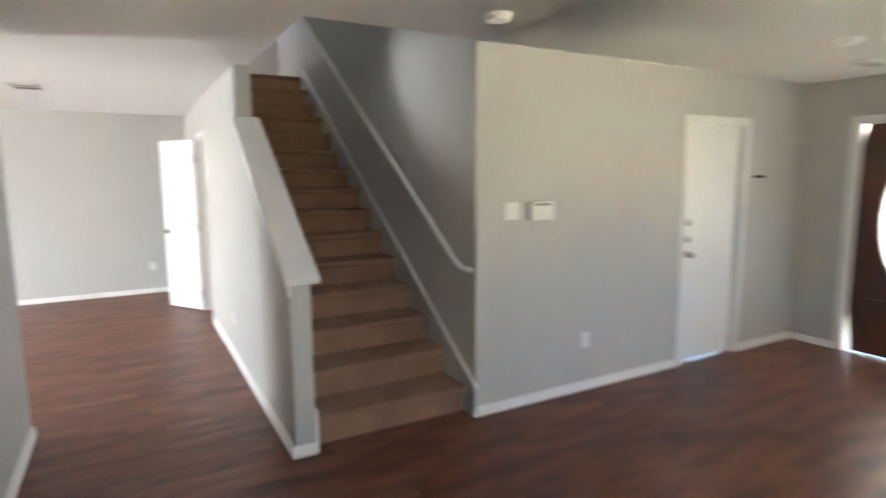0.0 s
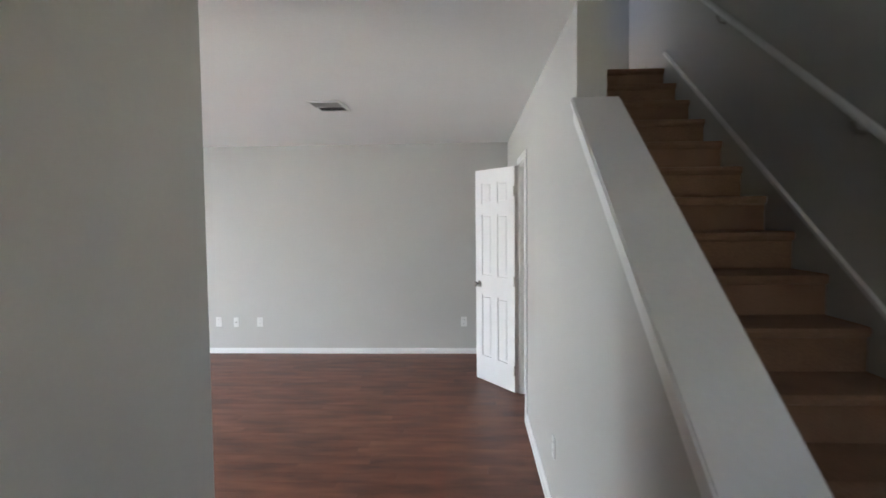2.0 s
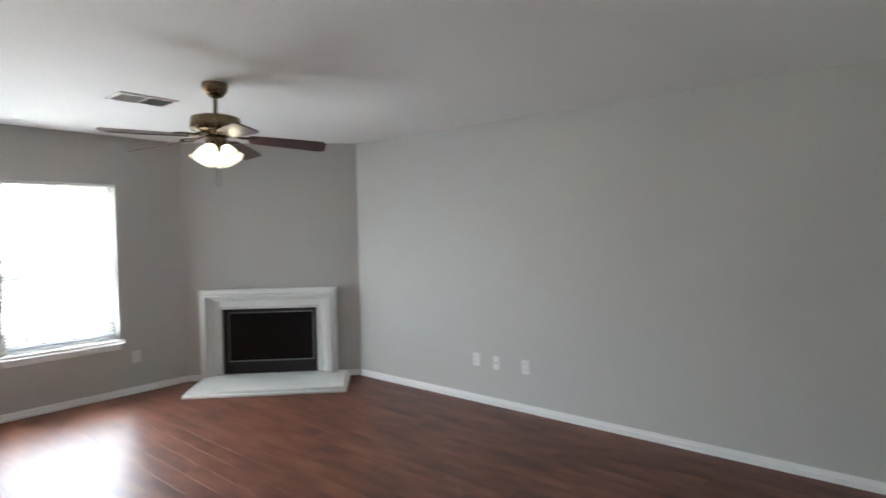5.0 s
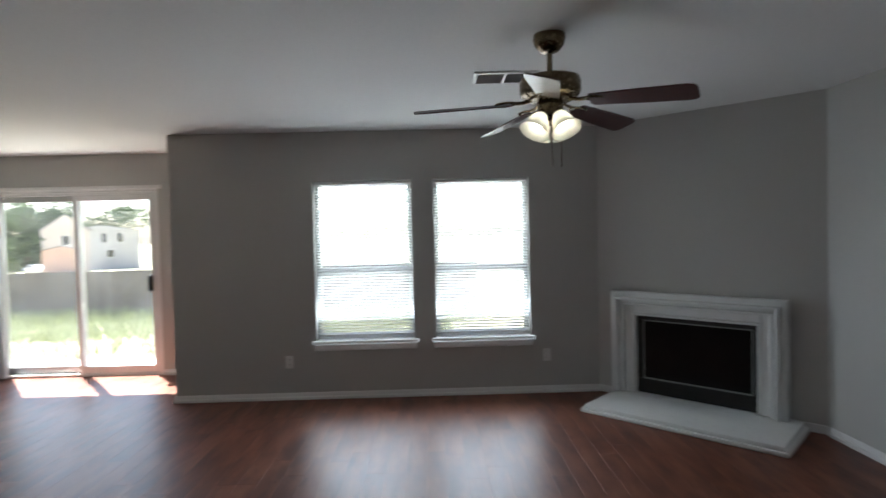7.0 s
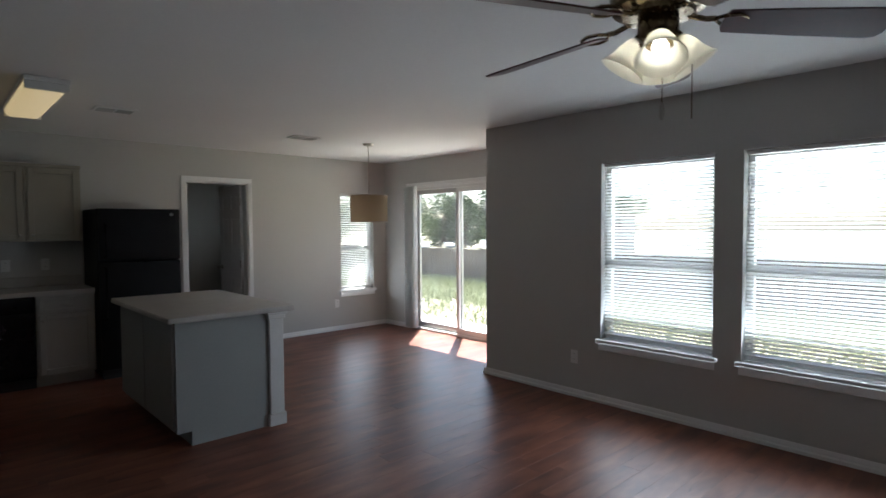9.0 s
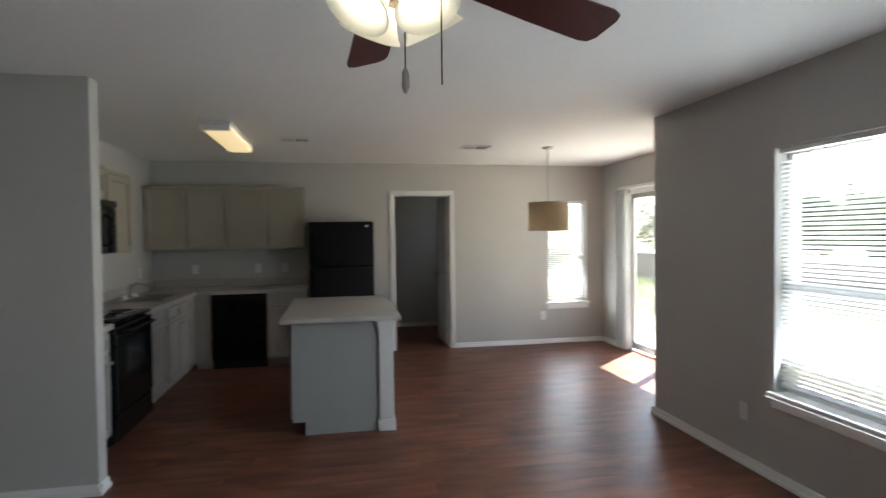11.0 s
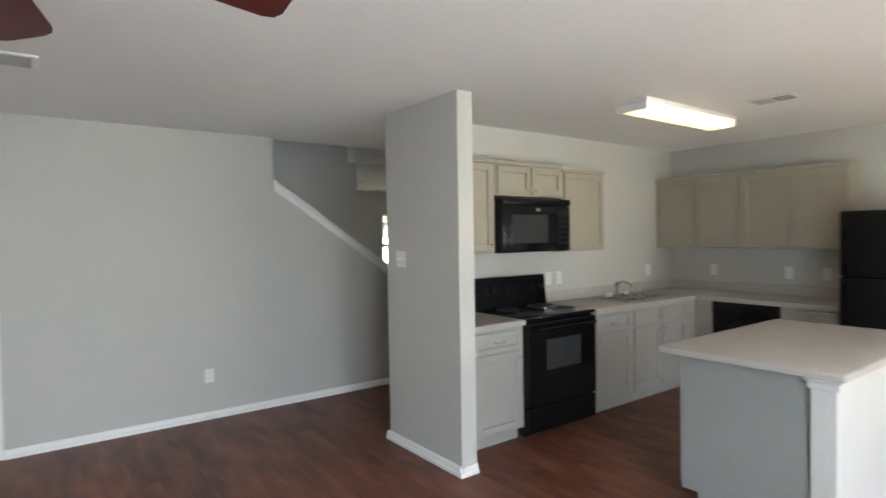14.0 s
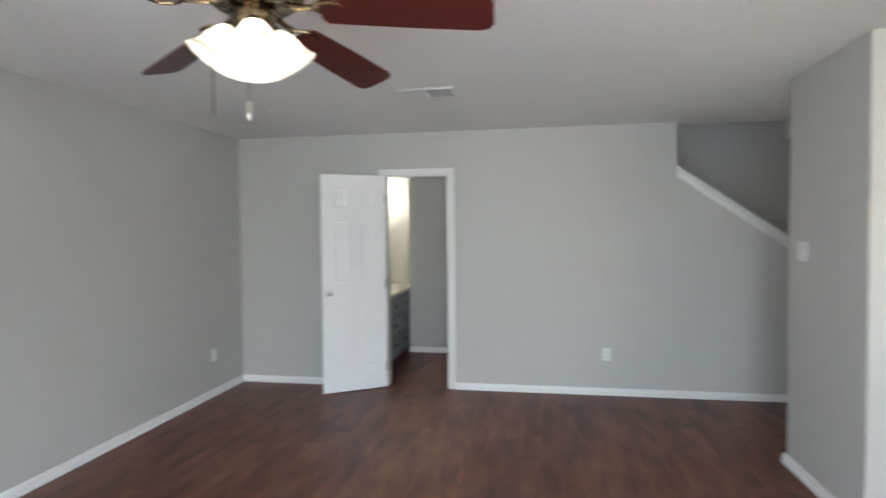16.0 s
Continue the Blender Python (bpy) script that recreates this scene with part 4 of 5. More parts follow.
# stove
st = thing("stove", pose(XK, 5.185, 0, 0, 0, -90), "black electric coil range with backguard", "stove")
SW, SD = 0.79, 0.625
part("body", bx(0.004, -SD + 0.03, 0.02, SW - 0.004, -0.02, 0.885, 0.004), M_BLACK, st)
part("cooktop", bx(0, -SD - 0.005, 0.885, SW, -0.02, 0.912, 0.008, 2), M_BLACK, st)
bm = prism(bmesh.new(), [(-0.10, 0.912), (-0.07, 1.17), (-0.02, 1.175), (-0.02, 0.912)], "x", 0.0, SW)
bmesh.ops.bevel(bm, geom=bm.edges[:], offset=0.008, segments=2, affect="EDGES")
bg = part("backguard", bm, M_BLACK, st)
part("clock_panel", bx(0.28, -0.091, 1.03, 0.51, -0.086, 1.1, 0.001), M_BLACKGLASS, bg)
for x in (0.08, 0.17, 0.62, 0.71):
    part("control_knob", lathe(bmesh.new(), [(0.023, 0), (0.021, 0.02), (0.008, 0.022)], 16, m=Matrix.Translation((x, -0.086, 1.07)) @ Matrix.Rotation(radians(83), 4, "X")), M_BLACKMATT, bg)
part("badge", lathe(bmesh.new(), [(0.018, 0), (0.018, 0.003)], 16, m=Matrix.Translation((0.39, -0.097, 0.98)) @ Matrix.Rotation(radians(83), 4, "X") @ Matrix.Diagonal((1, 0.5, 1, 1))), M_CHROME, bg)
for x, y, rad in ((0.2, -0.47, 0.1), (0.2, -0.22, 0.078), (0.59, -0.47, 0.078), (0.59, -0.22, 0.1)):
    part("drip_pan", lathe(bmesh.new(), [(rad + 0.02, 0.912), (rad + 0.02, 0.917), (rad + 0.008, 0.917), (rad * 0.6, 0.9135), (0.01, 0.9135)], 24, x, y), M_DRIP, st)
    bm = bmesh.new()
    pts = [(x + (0.018 + (rad - 0.02) * k / 80) * math.cos(k * 8 * math.pi / 80), y + (0.018 + (rad - 0.02) * k / 80) * math.sin(k * 8 * math.pi / 80), 0.924) for k in range(81)]
    tube(bm, pts, 0.006, 6)
    part("coil", bm, M_DARK, st)
dr = part("oven_door", bx(0.006, -SD - 0.012, 0.235, SW - 0.006, -SD + 0.029, 0.865, 0.006), M_BLACK, st)
part("oven_window", bx(0.2, -SD - 0.016, 0.5, 0.59, -SD - 0.011, 0.73, 0.002), M_OVENGLASS, dr)
part("handle", tube(bmesh.new(), [(0.06, -SD - 0.01, 0.815), (0.06, -SD - 0.05, 0.82), (0.12, -SD - 0.056, 0.82), (SW - 0.12, -SD - 0.056, 0.82), (SW - 0.06, -SD - 0.05, 0.82), (SW - 0.06, -SD - 0.01, 0.815)], 0.012, 10), M_BLACK, dr)
part("storage_drawer", bx(0.006, -SD - 0.008, 0.04, SW - 0.006, -SD + 0.029, 0.225, 0.006), M_BLACK, st)
part("kick", bx(0.03, -SD + 0.06, 0.0, SW - 0.03, -0.05, 0.02), M_DARK, st)

# microwave
mw = thing("microwave", pose(XK, 5.185, 1.385, 0, 0, -90), "black over-the-range microwave with window and keypad", "microwave")
MW, MD, MH = 0.772, 0.385, 0.43
part("body", bx(0, -MD + 0.03, 0.0, MW, -0.002, MH, 0.003), M_BLACKMATT, mw)
part("vent_grille", bx(0.0, -MD - 0.01, MH - 0.055, MW, -MD + 0.03, MH, 0.01, 2), M_BLACK, mw)
d = part("door", bx(0.0, -MD, 0.004, 0.60, -MD + 0.03, MH - 0.058, 0.008, 2), M_BLACK, mw)
part("window", bx(0.1, -MD - 0.004, 0.075, 0.5, -MD + 0.001, 0.3, 0.002), M_OVENGLASS, d)
part("handle", tube(bmesh.new(), [(0.575, -MD, 0.06), (0.575, -MD - 0.035, 0.08), (0.575, -MD - 0.035, 0.29), (0.575, -MD, 0.31)], 0.011, 10), M_BLACK, d)
part("badge", lathe(bmesh.new(), [(0.026, 0), (0.026, 0.003)], 20, m=Matrix.Translation((0.385, -MD - 0.0005, MH - 0.09)) @ Matrix.Rotation(radians(90), 4, "X") @ Matrix.Diagonal((1, 0.5, 1, 1))), M_CHROME, d)
kp = part("control_panel", bx(0.605, -MD, 0.004, MW, -MD + 0.03, MH - 0.058, 0.006, 2), M_BLACK, mw)
part("display", bx(0.63, -MD - 0.003, 0.29, 0.75, -MD + 0.001, 0.335, 0.001), M_BLACKGLASS, kp)
for i in range(3):
    for j in range(5):
        part("button", bx(0.635 + 0.04 * i, -MD - 0.002, 0.06 + 0.043 * j, 0.665 + 0.04 * i, -MD + 0.001, 0.085 + 0.043 * j, 0.001), M_BLACKMATT, kp)

# dishwasher
dwm = thing("dishwasher", pose(-1.453, YK, 0, 0, 0, 180), "black built-in dishwasher under the worktop", "dishwasher")
part("body", bx(0.003, -0.57, 0.1, 0.602, -0.02, 0.86), M_BLACKMATT, dwm)
part("door", bx(0.004, -0.605, 0.13, 0.601, -0.571, 0.72, 0.006), M_BLACK, dwm)
part("control_panel", bx(0.004, -0.612, 0.725, 0.601, -0.571, 0.858, 0.008, 2), M_BLACK, dwm)
part("toe_panel", bx(0.004, -0.54, 0.0, 0.601, -0.5, 0.12), M_DARK, dwm)

# refrigerator
fg = thing("refrigerator", pose(-2.55, YK, 0, 0, 0, 180), "tall black textured top-freezer refrigerator", "refrigerator")
part("body", bx(0, -0.66, 0.03, 0.745, -0.03, 1.675, 0.008), M_BLACKMATT, fg)
f1 = part("freezer_door", bx(0.002, -0.735, 1.16, 0.743, -0.665, 1.673, 0.012, 2), M_BLACKMATT, fg)
f2 = part("fridge_door", bx(0.002, -0.735, 0.1, 0.743, -0.665, 1.15, 0.012, 2), M_BLACKMATT, fg)
part("handle", tube(bmesh.new(), [(0.05, -0.735, 1.2), (0.05, -0.775, 1.22), (0.05, -0.775, 1.5), (0.05, -0.735, 1.52)], 0.012, 8), M_BLACK, f1)
part("handle", tube(bmesh.new(), [(0.05, -0.735, 0.6), (0.05, -0.775, 0.62), (0.05, -0.775, 1.08), (0.05, -0.735, 1.1)], 0.012, 8), M_BLACK, f2)
part("badge", lathe(bmesh.new(), [(0.02, 0), (0.02, 0.003)], 18, m=Matrix.Translation((0.66, -0.735, 1.62)) @ Matrix.Rotation(radians(90), 4, "X") @ Matrix.Diagonal((1, 0.8, 1, 1))), M_CHROME, f1)
part("toe_grille", bx(0.02, -0.66, 0.0, 0.725, -0.62, 0.09), M_DARK, fg)
cord = solid("appliance_cord", tube(bmesh.new(), [(-3.32, 2.62, 0.006), (-3.36, 2.75, 0.006), (-3.33, 2.88, 0.006), (-3.40, 2.95, 0.006), (-3.5, 2.93, 0.006), (-3.45, 2.86, 0.02), (-3.38, 2.82, 0.006)], 0.006, 6), M_DARK, "black cord lying on the floor by the refrigerator", "cord", kind="")

# island
M_ISLAND = material("grey_island_paint", (0.27, 0.278, 0.27), 0.5, var=0.05, scale=4)
M_ISLTRIM = material("island_post_paint", (0.6, 0.6, 0.585), 0.42, var=0.05, scale=5)
isl = thing("kitchen_island", pose(-2.87, 4.52, 0), "grey painted kitchen island with a corner post", "kitchen island")
bm = bmesh.new()
box(bm, -3.232, 3.87, 0.0, -2.62, 5.2, 0.858)
box(bm, -2.62, 3.87, 0.10, -2.525, 5.2, 0.858)
bmesh.ops.remove_doubles(bm, verts=bm.verts, dist=1e-5)
wpart("body", bm, M_ISLAND, isl)
for y in (5.225, ):
    for nm, e, z0, z1 in (("post", 0.0, 0.09, 0.80), ("post_base", 0.012, 0.0, 0.09), ("post_capital", 0.012, 0.80, 0.835), ("post_cap", 0.024, 0.835, 0.859)):
        wpart(nm, bx(-3.288 - e, y - 0.14 - e, z0, -3.178 + e, y + e, z1, 0.004), M_ISLTRIM, isl)
wpart("side_panel", bx(-3.252, 3.86, 0.0, -3.233, 5.07, 0.858, 0.002), M_ISLTRIM, isl, "white painted side panel")
wpart("side_skirting", bx(-3.265, 3.855, 0.0, -3.2525, 5.07, 0.075, 0.003), M_ISLTRIM, isl)
for y0, y1 in ((3.89, 4.53), (4.55, 5.18)):
    wpart("door", bx(-2.523, y0, 0.12, -2.505, y1, 0.84, 0.004), M_ISLAND, isl)
itop = thing("island_worktop", pose(-2.9, 4.57, CB), "light beige laminate worktop on the island", "worktop")
wpart("slab", bx(-3.343, 3.832, CB - 0.002, -2.452, 5.303, CT - 0.002, 0.01, 2), M_COUNTER, itop)
for c in ((-3.346, 3.845, -3.342, 5.29), (-2.453, 3.845, -2.449, 5.29), (-3.33, 3.829, -2.465, 3.833), (-3.33, 5.302, -2.465, 5.306)):
    wpart("edge_band", bx(c[0], c[1], CB + 0.008, c[2], c[3], CT - 0.012), M_COUNTER, itop)


# ---- electrical plates ----
def plate(m, kind, label, cat, w=0.072):
    """A wall plate facing -y about its centre."""
    top = thing(kind, m, label, cat, cat + "s on the walls")
    part("cover", bx(-w / 2, -0.007, -0.058, w / 2, 0, 0.058, 0.003), M_PLASTIC, top)
    if cat == "outlet":
        for z in (-0.024, 0.024):
            s = part("socket", bx(-0.017, -0.0095, z - 0.015, 0.017, -0.007, z + 0.015, 0.002), M_PLASTIC, top)
            for x in (-0.006, 0.006):
                part("slot", bx(x - 0.001, -0.0102, z - 0.002, x + 0.001, -0.0094, z + 0.007), M_DARK, s)
    elif cat == "switch":
        n = max(1, round(w / 0.06) - 0)
        for i in range(n):
            x = (i - (n - 1) / 2) * 0.046
            part("toggle", bx(x - 0.005, -0.017, -0.008, x + 0.005, -0.007, 0.012, 0.002), M_PLASTIC, top)
    else:
        part("jack", lathe(bmesh.new(), [(0.008, 0), (0.005, 0.012)], 10, m=Matrix.Translation((0, -0.007, 0)) @ Matrix.Rotation(radians(90), 4, "X")), M_NICKEL, top)
    return top


OUT = "white duplex wall outlet"
plate(pose(-2.67, YN, 0.375), "outlet", OUT, "outlet")
plate(pose(-2.46, YN, 0.37), "cable_jack", "white cable wall plate", "cable jack", 0.06)
plate(pose(-2.17, YN, 0.375), "outlet", OUT, "outlet")
plate(pose(0.25, YN, 0.375), "outlet", OUT, "outlet")
plate(pose(XW, 6.35, 0.345, 0, 0, 90), "outlet", OUT, "outlet")
plate(pose(XW, 8.72, 0.35, 0, 0, 90), "outlet", OUT, "outlet")
plate(pose(XS, 6.9, 0.37, 0, 0, -90), "outlet", OUT, "outlet")
plate(pose(-5.64, YK, 0.385, 0, 0, 180), "outlet", OUT, "outlet")
plate(pose(2.94, YG, 0.385), "outlet", OUT, "outlet")
plate(pose(-0.805, YS1, 1.365, 0, 0, 180), "light_switch", "white double light switch plate", "switch", 0.118)
plate(pose(2.25, YG, 1.375), "light_switch", "white double light switch plate", "switch", 0.118)
for x in (-1.16, -1.9, -2.22):
    plate(pose(x, YK, 1.12, 0, 0, 180), "outlet", OUT, "outlet")
for y in (4.27, 4.13):
    plate(pose(XK, y, 1.12, 0, 0, -90), "outlet", OUT, "outlet")
plate(pose(XK, 2.7, 1.12, 0, 0, -90), "outlet", OUT, "outlet")
al = thing("alarm_keypad", pose(2.485, YG, 1.37), "white alarm keypad with a small display on the wall", "alarm keypad")
part("case", bx(-0.1, -0.03, -0.065, 0.1, 0, 0.065, 0.008, 2), M_PLASTIC, al)
part("display", bx(-0.07, -0.032, 0.035, 0.07, -0.029, 0.052, 0.001), M_GREY, al)
th = thing("thermostat", pose(XH, 4.945, 1.515, 0, 0, 90), "white wall thermostat with a grey display", "thermostat")
part("case", bx(-0.075, -0.028, -0.05, 0.075, 0, 0.05, 0.018, 3), M_PLASTIC, th)
part("display", bx(-0.016, -0.0295, -0.016, 0.038, -0.027, 0.034, 0.001), M_GREY, th, "grey display")
for z in (-0.016, 0.002, 0.02):
    part("button", bx(0.047, -0.0305, z - 0.005, 0.06, -0.027, z + 0.005, 0.002), M_GREY, th)
hk = thing("wall_hook", pose(4.97, YG, 1.585), "small dark metal hook rail on the wall", "hook")
part("bar", bx(-0.08, -0.012, -0.012, 0.08, 0, 0.012, 0.003), M_DARK, hk)


# ---- ceiling fittings ----
def ceiling_vent(x, y, lx, ly, rz=0):
    v = thing("ceiling_vent", pose(x, y, H, 0, 0, rz), "white louvred ceiling air vent", "vent", "ceiling vents")
    fr = bmesh.new()
    for c in ((-lx / 2, -ly / 2, lx / 2, -ly / 2 + 0.025), (-lx / 2, ly / 2 - 0.025, lx / 2, ly / 2), (-lx / 2, -ly / 2 + 0.025, -lx / 2 + 0.025, ly / 2 - 0.025), (lx / 2 - 0.025, -ly / 2 + 0.025, lx / 2, ly / 2 - 0.025), (-0.008, -ly / 2 + 0.025, 0.008, ly / 2 - 0.025)):
        box(fr, c[0], c[1], -0.012, c[2], c[3], -0.0005, 0.003)
    part("frame", fr, M_PLASTIC, v)
    # near-black sheet, the shade inside the duct put in as colour
    part("duct_shade", bx(-lx / 2 + 0.025, -ly / 2 + 0.025, -0.003, lx / 2 - 0.025, ly / 2 - 0.025, -0.001), M_DARK, v)
    n = int((ly - 0.05) / 0.02)
    for side in (-1, 1):
        for i in range(n):
            yy = -ly / 2 + 0.035 + 0.02 * i
            bm = bx(0.008 if side > 0 else -lx / 2 + 0.025, -0.008, -0.0008, lx / 2 - 0.025 if side > 0 else -0.008, 0.008, 0.0008)
            bm.transform(Matrix.Translation((0, yy, -0.009)) @ Matrix.Rotation(radians(38 * side), 4, "X"))
            part("slat", bm, M_VENT, v)
    return v


ceiling_vent(-0.73, 8.24, 0.38, 0.25, 90)
ceiling_vent(-3.74, 8.15, 0.38, 0.25, 90)
ceiling_vent(-2.49, 3.965, 0.30, 0.2)
ceiling_vent(-4.34, 3.68, 0.30, 0.2, 0)
ceiling_vent(4.97, 4.03, 0.36, 0.2, 0)
for x, y, r in ((1.75, 4.28, 0.07), (3.98, 3.7, 0.07)):
    sd = thing("smoke_detector", pose(x, y, H), "round white ceiling smoke detector", "smoke detector", "smoke detectors")
    part("base", lathe(bmesh.new(), [(r, 0), (r, -0.012), (r * 0.95, -0.014)], 24), M_PLASTIC, sd)
    part("cover", lathe(bmesh.new(), [(r * 0.92, -0.0145), (r * 0.85, -0.035), (r * 0.4, -0.042), (0.01, -0.043)], 24), M_PLASTIC, sd)

kl = thing("kitchen_light", pose(-1.93, 4.18, H), "lit fluorescent wraparound ceiling light with yellowish lens", "ceiling light")
part("housing", bx(-0.125, -0.61, -0.03, 0.125, 0.61, -0.0005, 0.004), M_PLASTIC, kl)
for y in (-0.61, 0.59):
    part("end_cap", bx(-0.12, y, -0.085, 0.12, y + 0.02, -0.03, 0.006), M_PLASTIC, kl)
bm = prism(bmesh.new(), [(-0.115, -0.03), (-0.11, -0.065), (-0.085, -0.082), (0.085, -0.082), (0.11, -0.065), (0.115, -0.03)], "y", -0.589, 0.589)
part("diffuser", bm, M_TUBE, kl, "glowing yellowish ribbed diffuser")

pd = thing("pendant_lamp", pose(-5.13, 3.75, H), "tan linen drum pendant lamp hanging over the dining area", "pendant lamp")
part("canopy", lathe(bmesh.new(), [(0.062, -0.0005), (0.062, -0.012), (0.05, -0.025), (0.01, -0.028)], 24), M_NICKEL, pd)
part("stem", tube(bmesh.new(), [(0, 0, -0.025), (0, 0, -0.66)], 0.006, 8), M_NICKEL, pd)
bm = lathe(bmesh.new(), [(0.215, -0.905), (0.215, -0.595)], 40, cap=False)
bmesh.ops.solidify(bm, geom=bm.faces, thickness=0.003)
sh = part("shade", bm, M_SHADE, pd, "tan linen drum shade")
bm = bmesh.new()
for z in (-0.9, -0.6):
    tube(bm, [(0.213 * math.cos(2 * math.pi * k / 32), 0.213 * math.sin(2 * math.pi * k / 32), z) for k in range(33)], 0.004, 6)
for a in (0, 120, 240):
    tube(bm, [(0, 0, -0.63), (0.212 * math.cos(radians(a)), 0.212 * math.sin(radians(a)), -0.6)], 0.003, 6)
part("shade_frame", bm, M_NICKEL, sh)
part("lamp_holder", lathe(bmesh.new(), [(0.02, -0.64), (0.022, -0.7), (0.018, -0.72)], 14), M_PLASTIC, pd)
part("bulb", lathe(bmesh.new(), [(0.013, -0.72), (0.03, -0.76), (0.03, -0.79), (0.012, -0.815), (0.002, -0.82)], 16), M_PLASTIC, pd)

# ceiling fan
FAN0 = -15
fan = thing("ceiling_fan", pose(-3.02, 8.275, H), "antique brass ceiling fan with cherry blades and lit glass shades", "ceiling fan")
part("canopy", lathe(bmesh.new(), [(0.075, -0.0005), (0.078, -0.02), (0.07, -0.05), (0.045, -0.08), (0.02, -0.088)], 28), M_BRASS, fan)
part("downrod", lathe(bmesh.new(), [(0.013, -0.085), (0.013, -0.18), (0.03, -0.185), (0.03, -0.195)], 14), M_BRASS, fan)
part("motor_housing", lathe(bmesh.new(), [(0.04, -0.163), (0.105, -0.168), (0.14, -0.18), (0.146, -0.2), (0.146, -0.245), (0.138, -0.262), (0.11, -0.272), (0.105, -0.285), (0.06, -0.29)], 36), M_BRASS, fan)
part("switch_housing", lathe(bmesh.new(), [(0.058, -0.288), (0.062, -0.295), (0.062, -0.355), (0.055, -0.366), (0.07, -0.372), (0.07, -0.392), (0.02, -0.402)], 28), M_BRASS, fan)
bz = -0.3
for k in range(5):
    q = Matrix.Rotation(radians(FAN0 + 72 * k), 4, "Z")
    bm = bmesh.new()
    tube(bm, [(0.09, 0, -0.283), (0.14, 0, -0.296), (0.17, 0, bz + 0.004)], 0.009, 8)
    for s in (-1, 1):
        tube(bm, [(0.165, 0, bz + 0.003), (0.19, s * 0.034, bz), (0.225, s * 0.042, bz - 0.002), (0.255, s * 0.022, bz - 0.003), (0.265, 0, bz - 0.003)], 0.006, 8)
    bm.transform(q)
    iron = part("blade_iron", bm, M_BRASS, fan, "pierced brass blade bracket")
    bm = bmesh.new()
    out = [(0.20, -0.052), (0.42, -0.064), (0.62, -0.07), (0.648, -0.062), (0.66, -0.04), (0.66, 0.04), (0.648, 0.062), (0.62, 0.07), (0.42, 0.064), (0.20, 0.052), (0.19, 0.03), (0.19, -0.03)]
    prism(bm, out, "z", -0.003, 0.003)
    bm.transform(q @ Matrix.Translation((0, 0, bz + 0.008)) @ Matrix.Rotation(radians(4.0), 4, "Y") @ Matrix.Rotation(radians(-16), 4, "X"))
    part("blade", bm, M_BLADE, fan, "dark cherry wooden blade")
for k in range(4):
    a = radians(31 + 90 * k)
    c = Vector((math.cos(a), math.sin(a), 0))
    q = Matrix.Translation(c * 0.038 + Vector((0, 0, -0.335))) @ Matrix.Rotation(a, 4, "Z") @ Matrix.Rotation(radians(-33), 4, "Y")
    holder = part("lamp_holder", lathe(bmesh.new(), [(0.022, 0.0), (0.026, -0.02), (0.026, -0.04)], 16, m=q), M_BRASS, fan)
    bm = lathe(bmesh.new(), [(0.024, -0.026), (0.035, -0.04), (0.046, -0.066), (0.052, -0.092), (0.064, -0.116), (0.073, -0.127)], 28, m=q, cap=False)
    bmesh.ops.solidify(bm, geom=bm.faces, thickness=0.0025)
    part("glass_shade", bm, M_FROST, holder, "frosted bell glass shade")
    part("bulb", lathe(bmesh.new(), [(0.011, -0.036), (0.017, -0.052), (0.025, -0.074), (0.021, -0.094), (0.004, -0.1)], 16, m=q), M_BULB, holder, "glowing bulb")
for x, y, l in ((-0.015, 0.007, 0.185), (-0.085, 0.07, 0.235)):
    part("pull_chain", tube(bmesh.new(), [(x, y, -0.36), (x, y, -0.36 - l)], 0.0018, 6), M_BRASS, fan)
    part("chain_fob", lathe(bmesh.new(), [(0.003, -0.36 - l), (0.008, -0.37 - l), (0.009, -0.40 - l), (0.004, -0.415 - l)], 10, x, y), M_NICKEL, fan) if l < 0.2 else None

for piece in fan.children:
    if not piece.name.startswith(("canopy", "downrod")):
        piece.location.z -= 0.03

# ---- bathroom ----
van = thing("bathroom_vanity", pose(1.46, 9.9, 0), "dark grey painted vanity with drawers", "vanity")
wpart("body", bx(0.95, 9.12, 0.09, 2.775, 9.615, 0.77, 0.003), M_VANITY, van)
wpart("toe_kick", bx(0.95, 9.18, 0.0, 2.775, 9.615, 0.09), M_VANITY, van)
for k in range(3):
    for x0, x1 in ((0.97, 1.40), (1.43, 1.85), (1.88, 2.3), (2.33, 2.75)):
        d = wpart("drawer", bx(x0, 9.103, 0.12 + 0.215 * k, x1, 9.119, 0.32 + 0.215 * k, 0.004), M_VANITY, van)
        xm, zm = (x0 + x1) / 2, 0.22 + 0.215 * k
        wpart("handle", tube(bmesh.new(), [(xm - 0.05, 9.103, zm), (xm - 0.045, 9.08, zm), (xm + 0.045, 9.08, zm), (xm + 0.05, 9.103, zm)], 0.005, 8), M_DARK, d, "black bar pull")
solid("vanity_top", bx(0.93, 9.093, 0.771, 2.776, 9.617, 0.81, 0.008, 2), M_MARBLE, "cream cultured marble vanity top", "worktop", kind="")
wall("wall_bath_inner", "x", 9.62, 9.72, XS2, 2.78, 0, H)

bl = thing("bath_light", pose(2.59, 9.62, 2.0), "lit bathroom vanity light bar above the vanity", "wall lamp")
wpart("backplate", bx(2.42, 9.59, 1.96, 2.76, 9.619, 2.06, 0.004), M_NICKEL, bl)
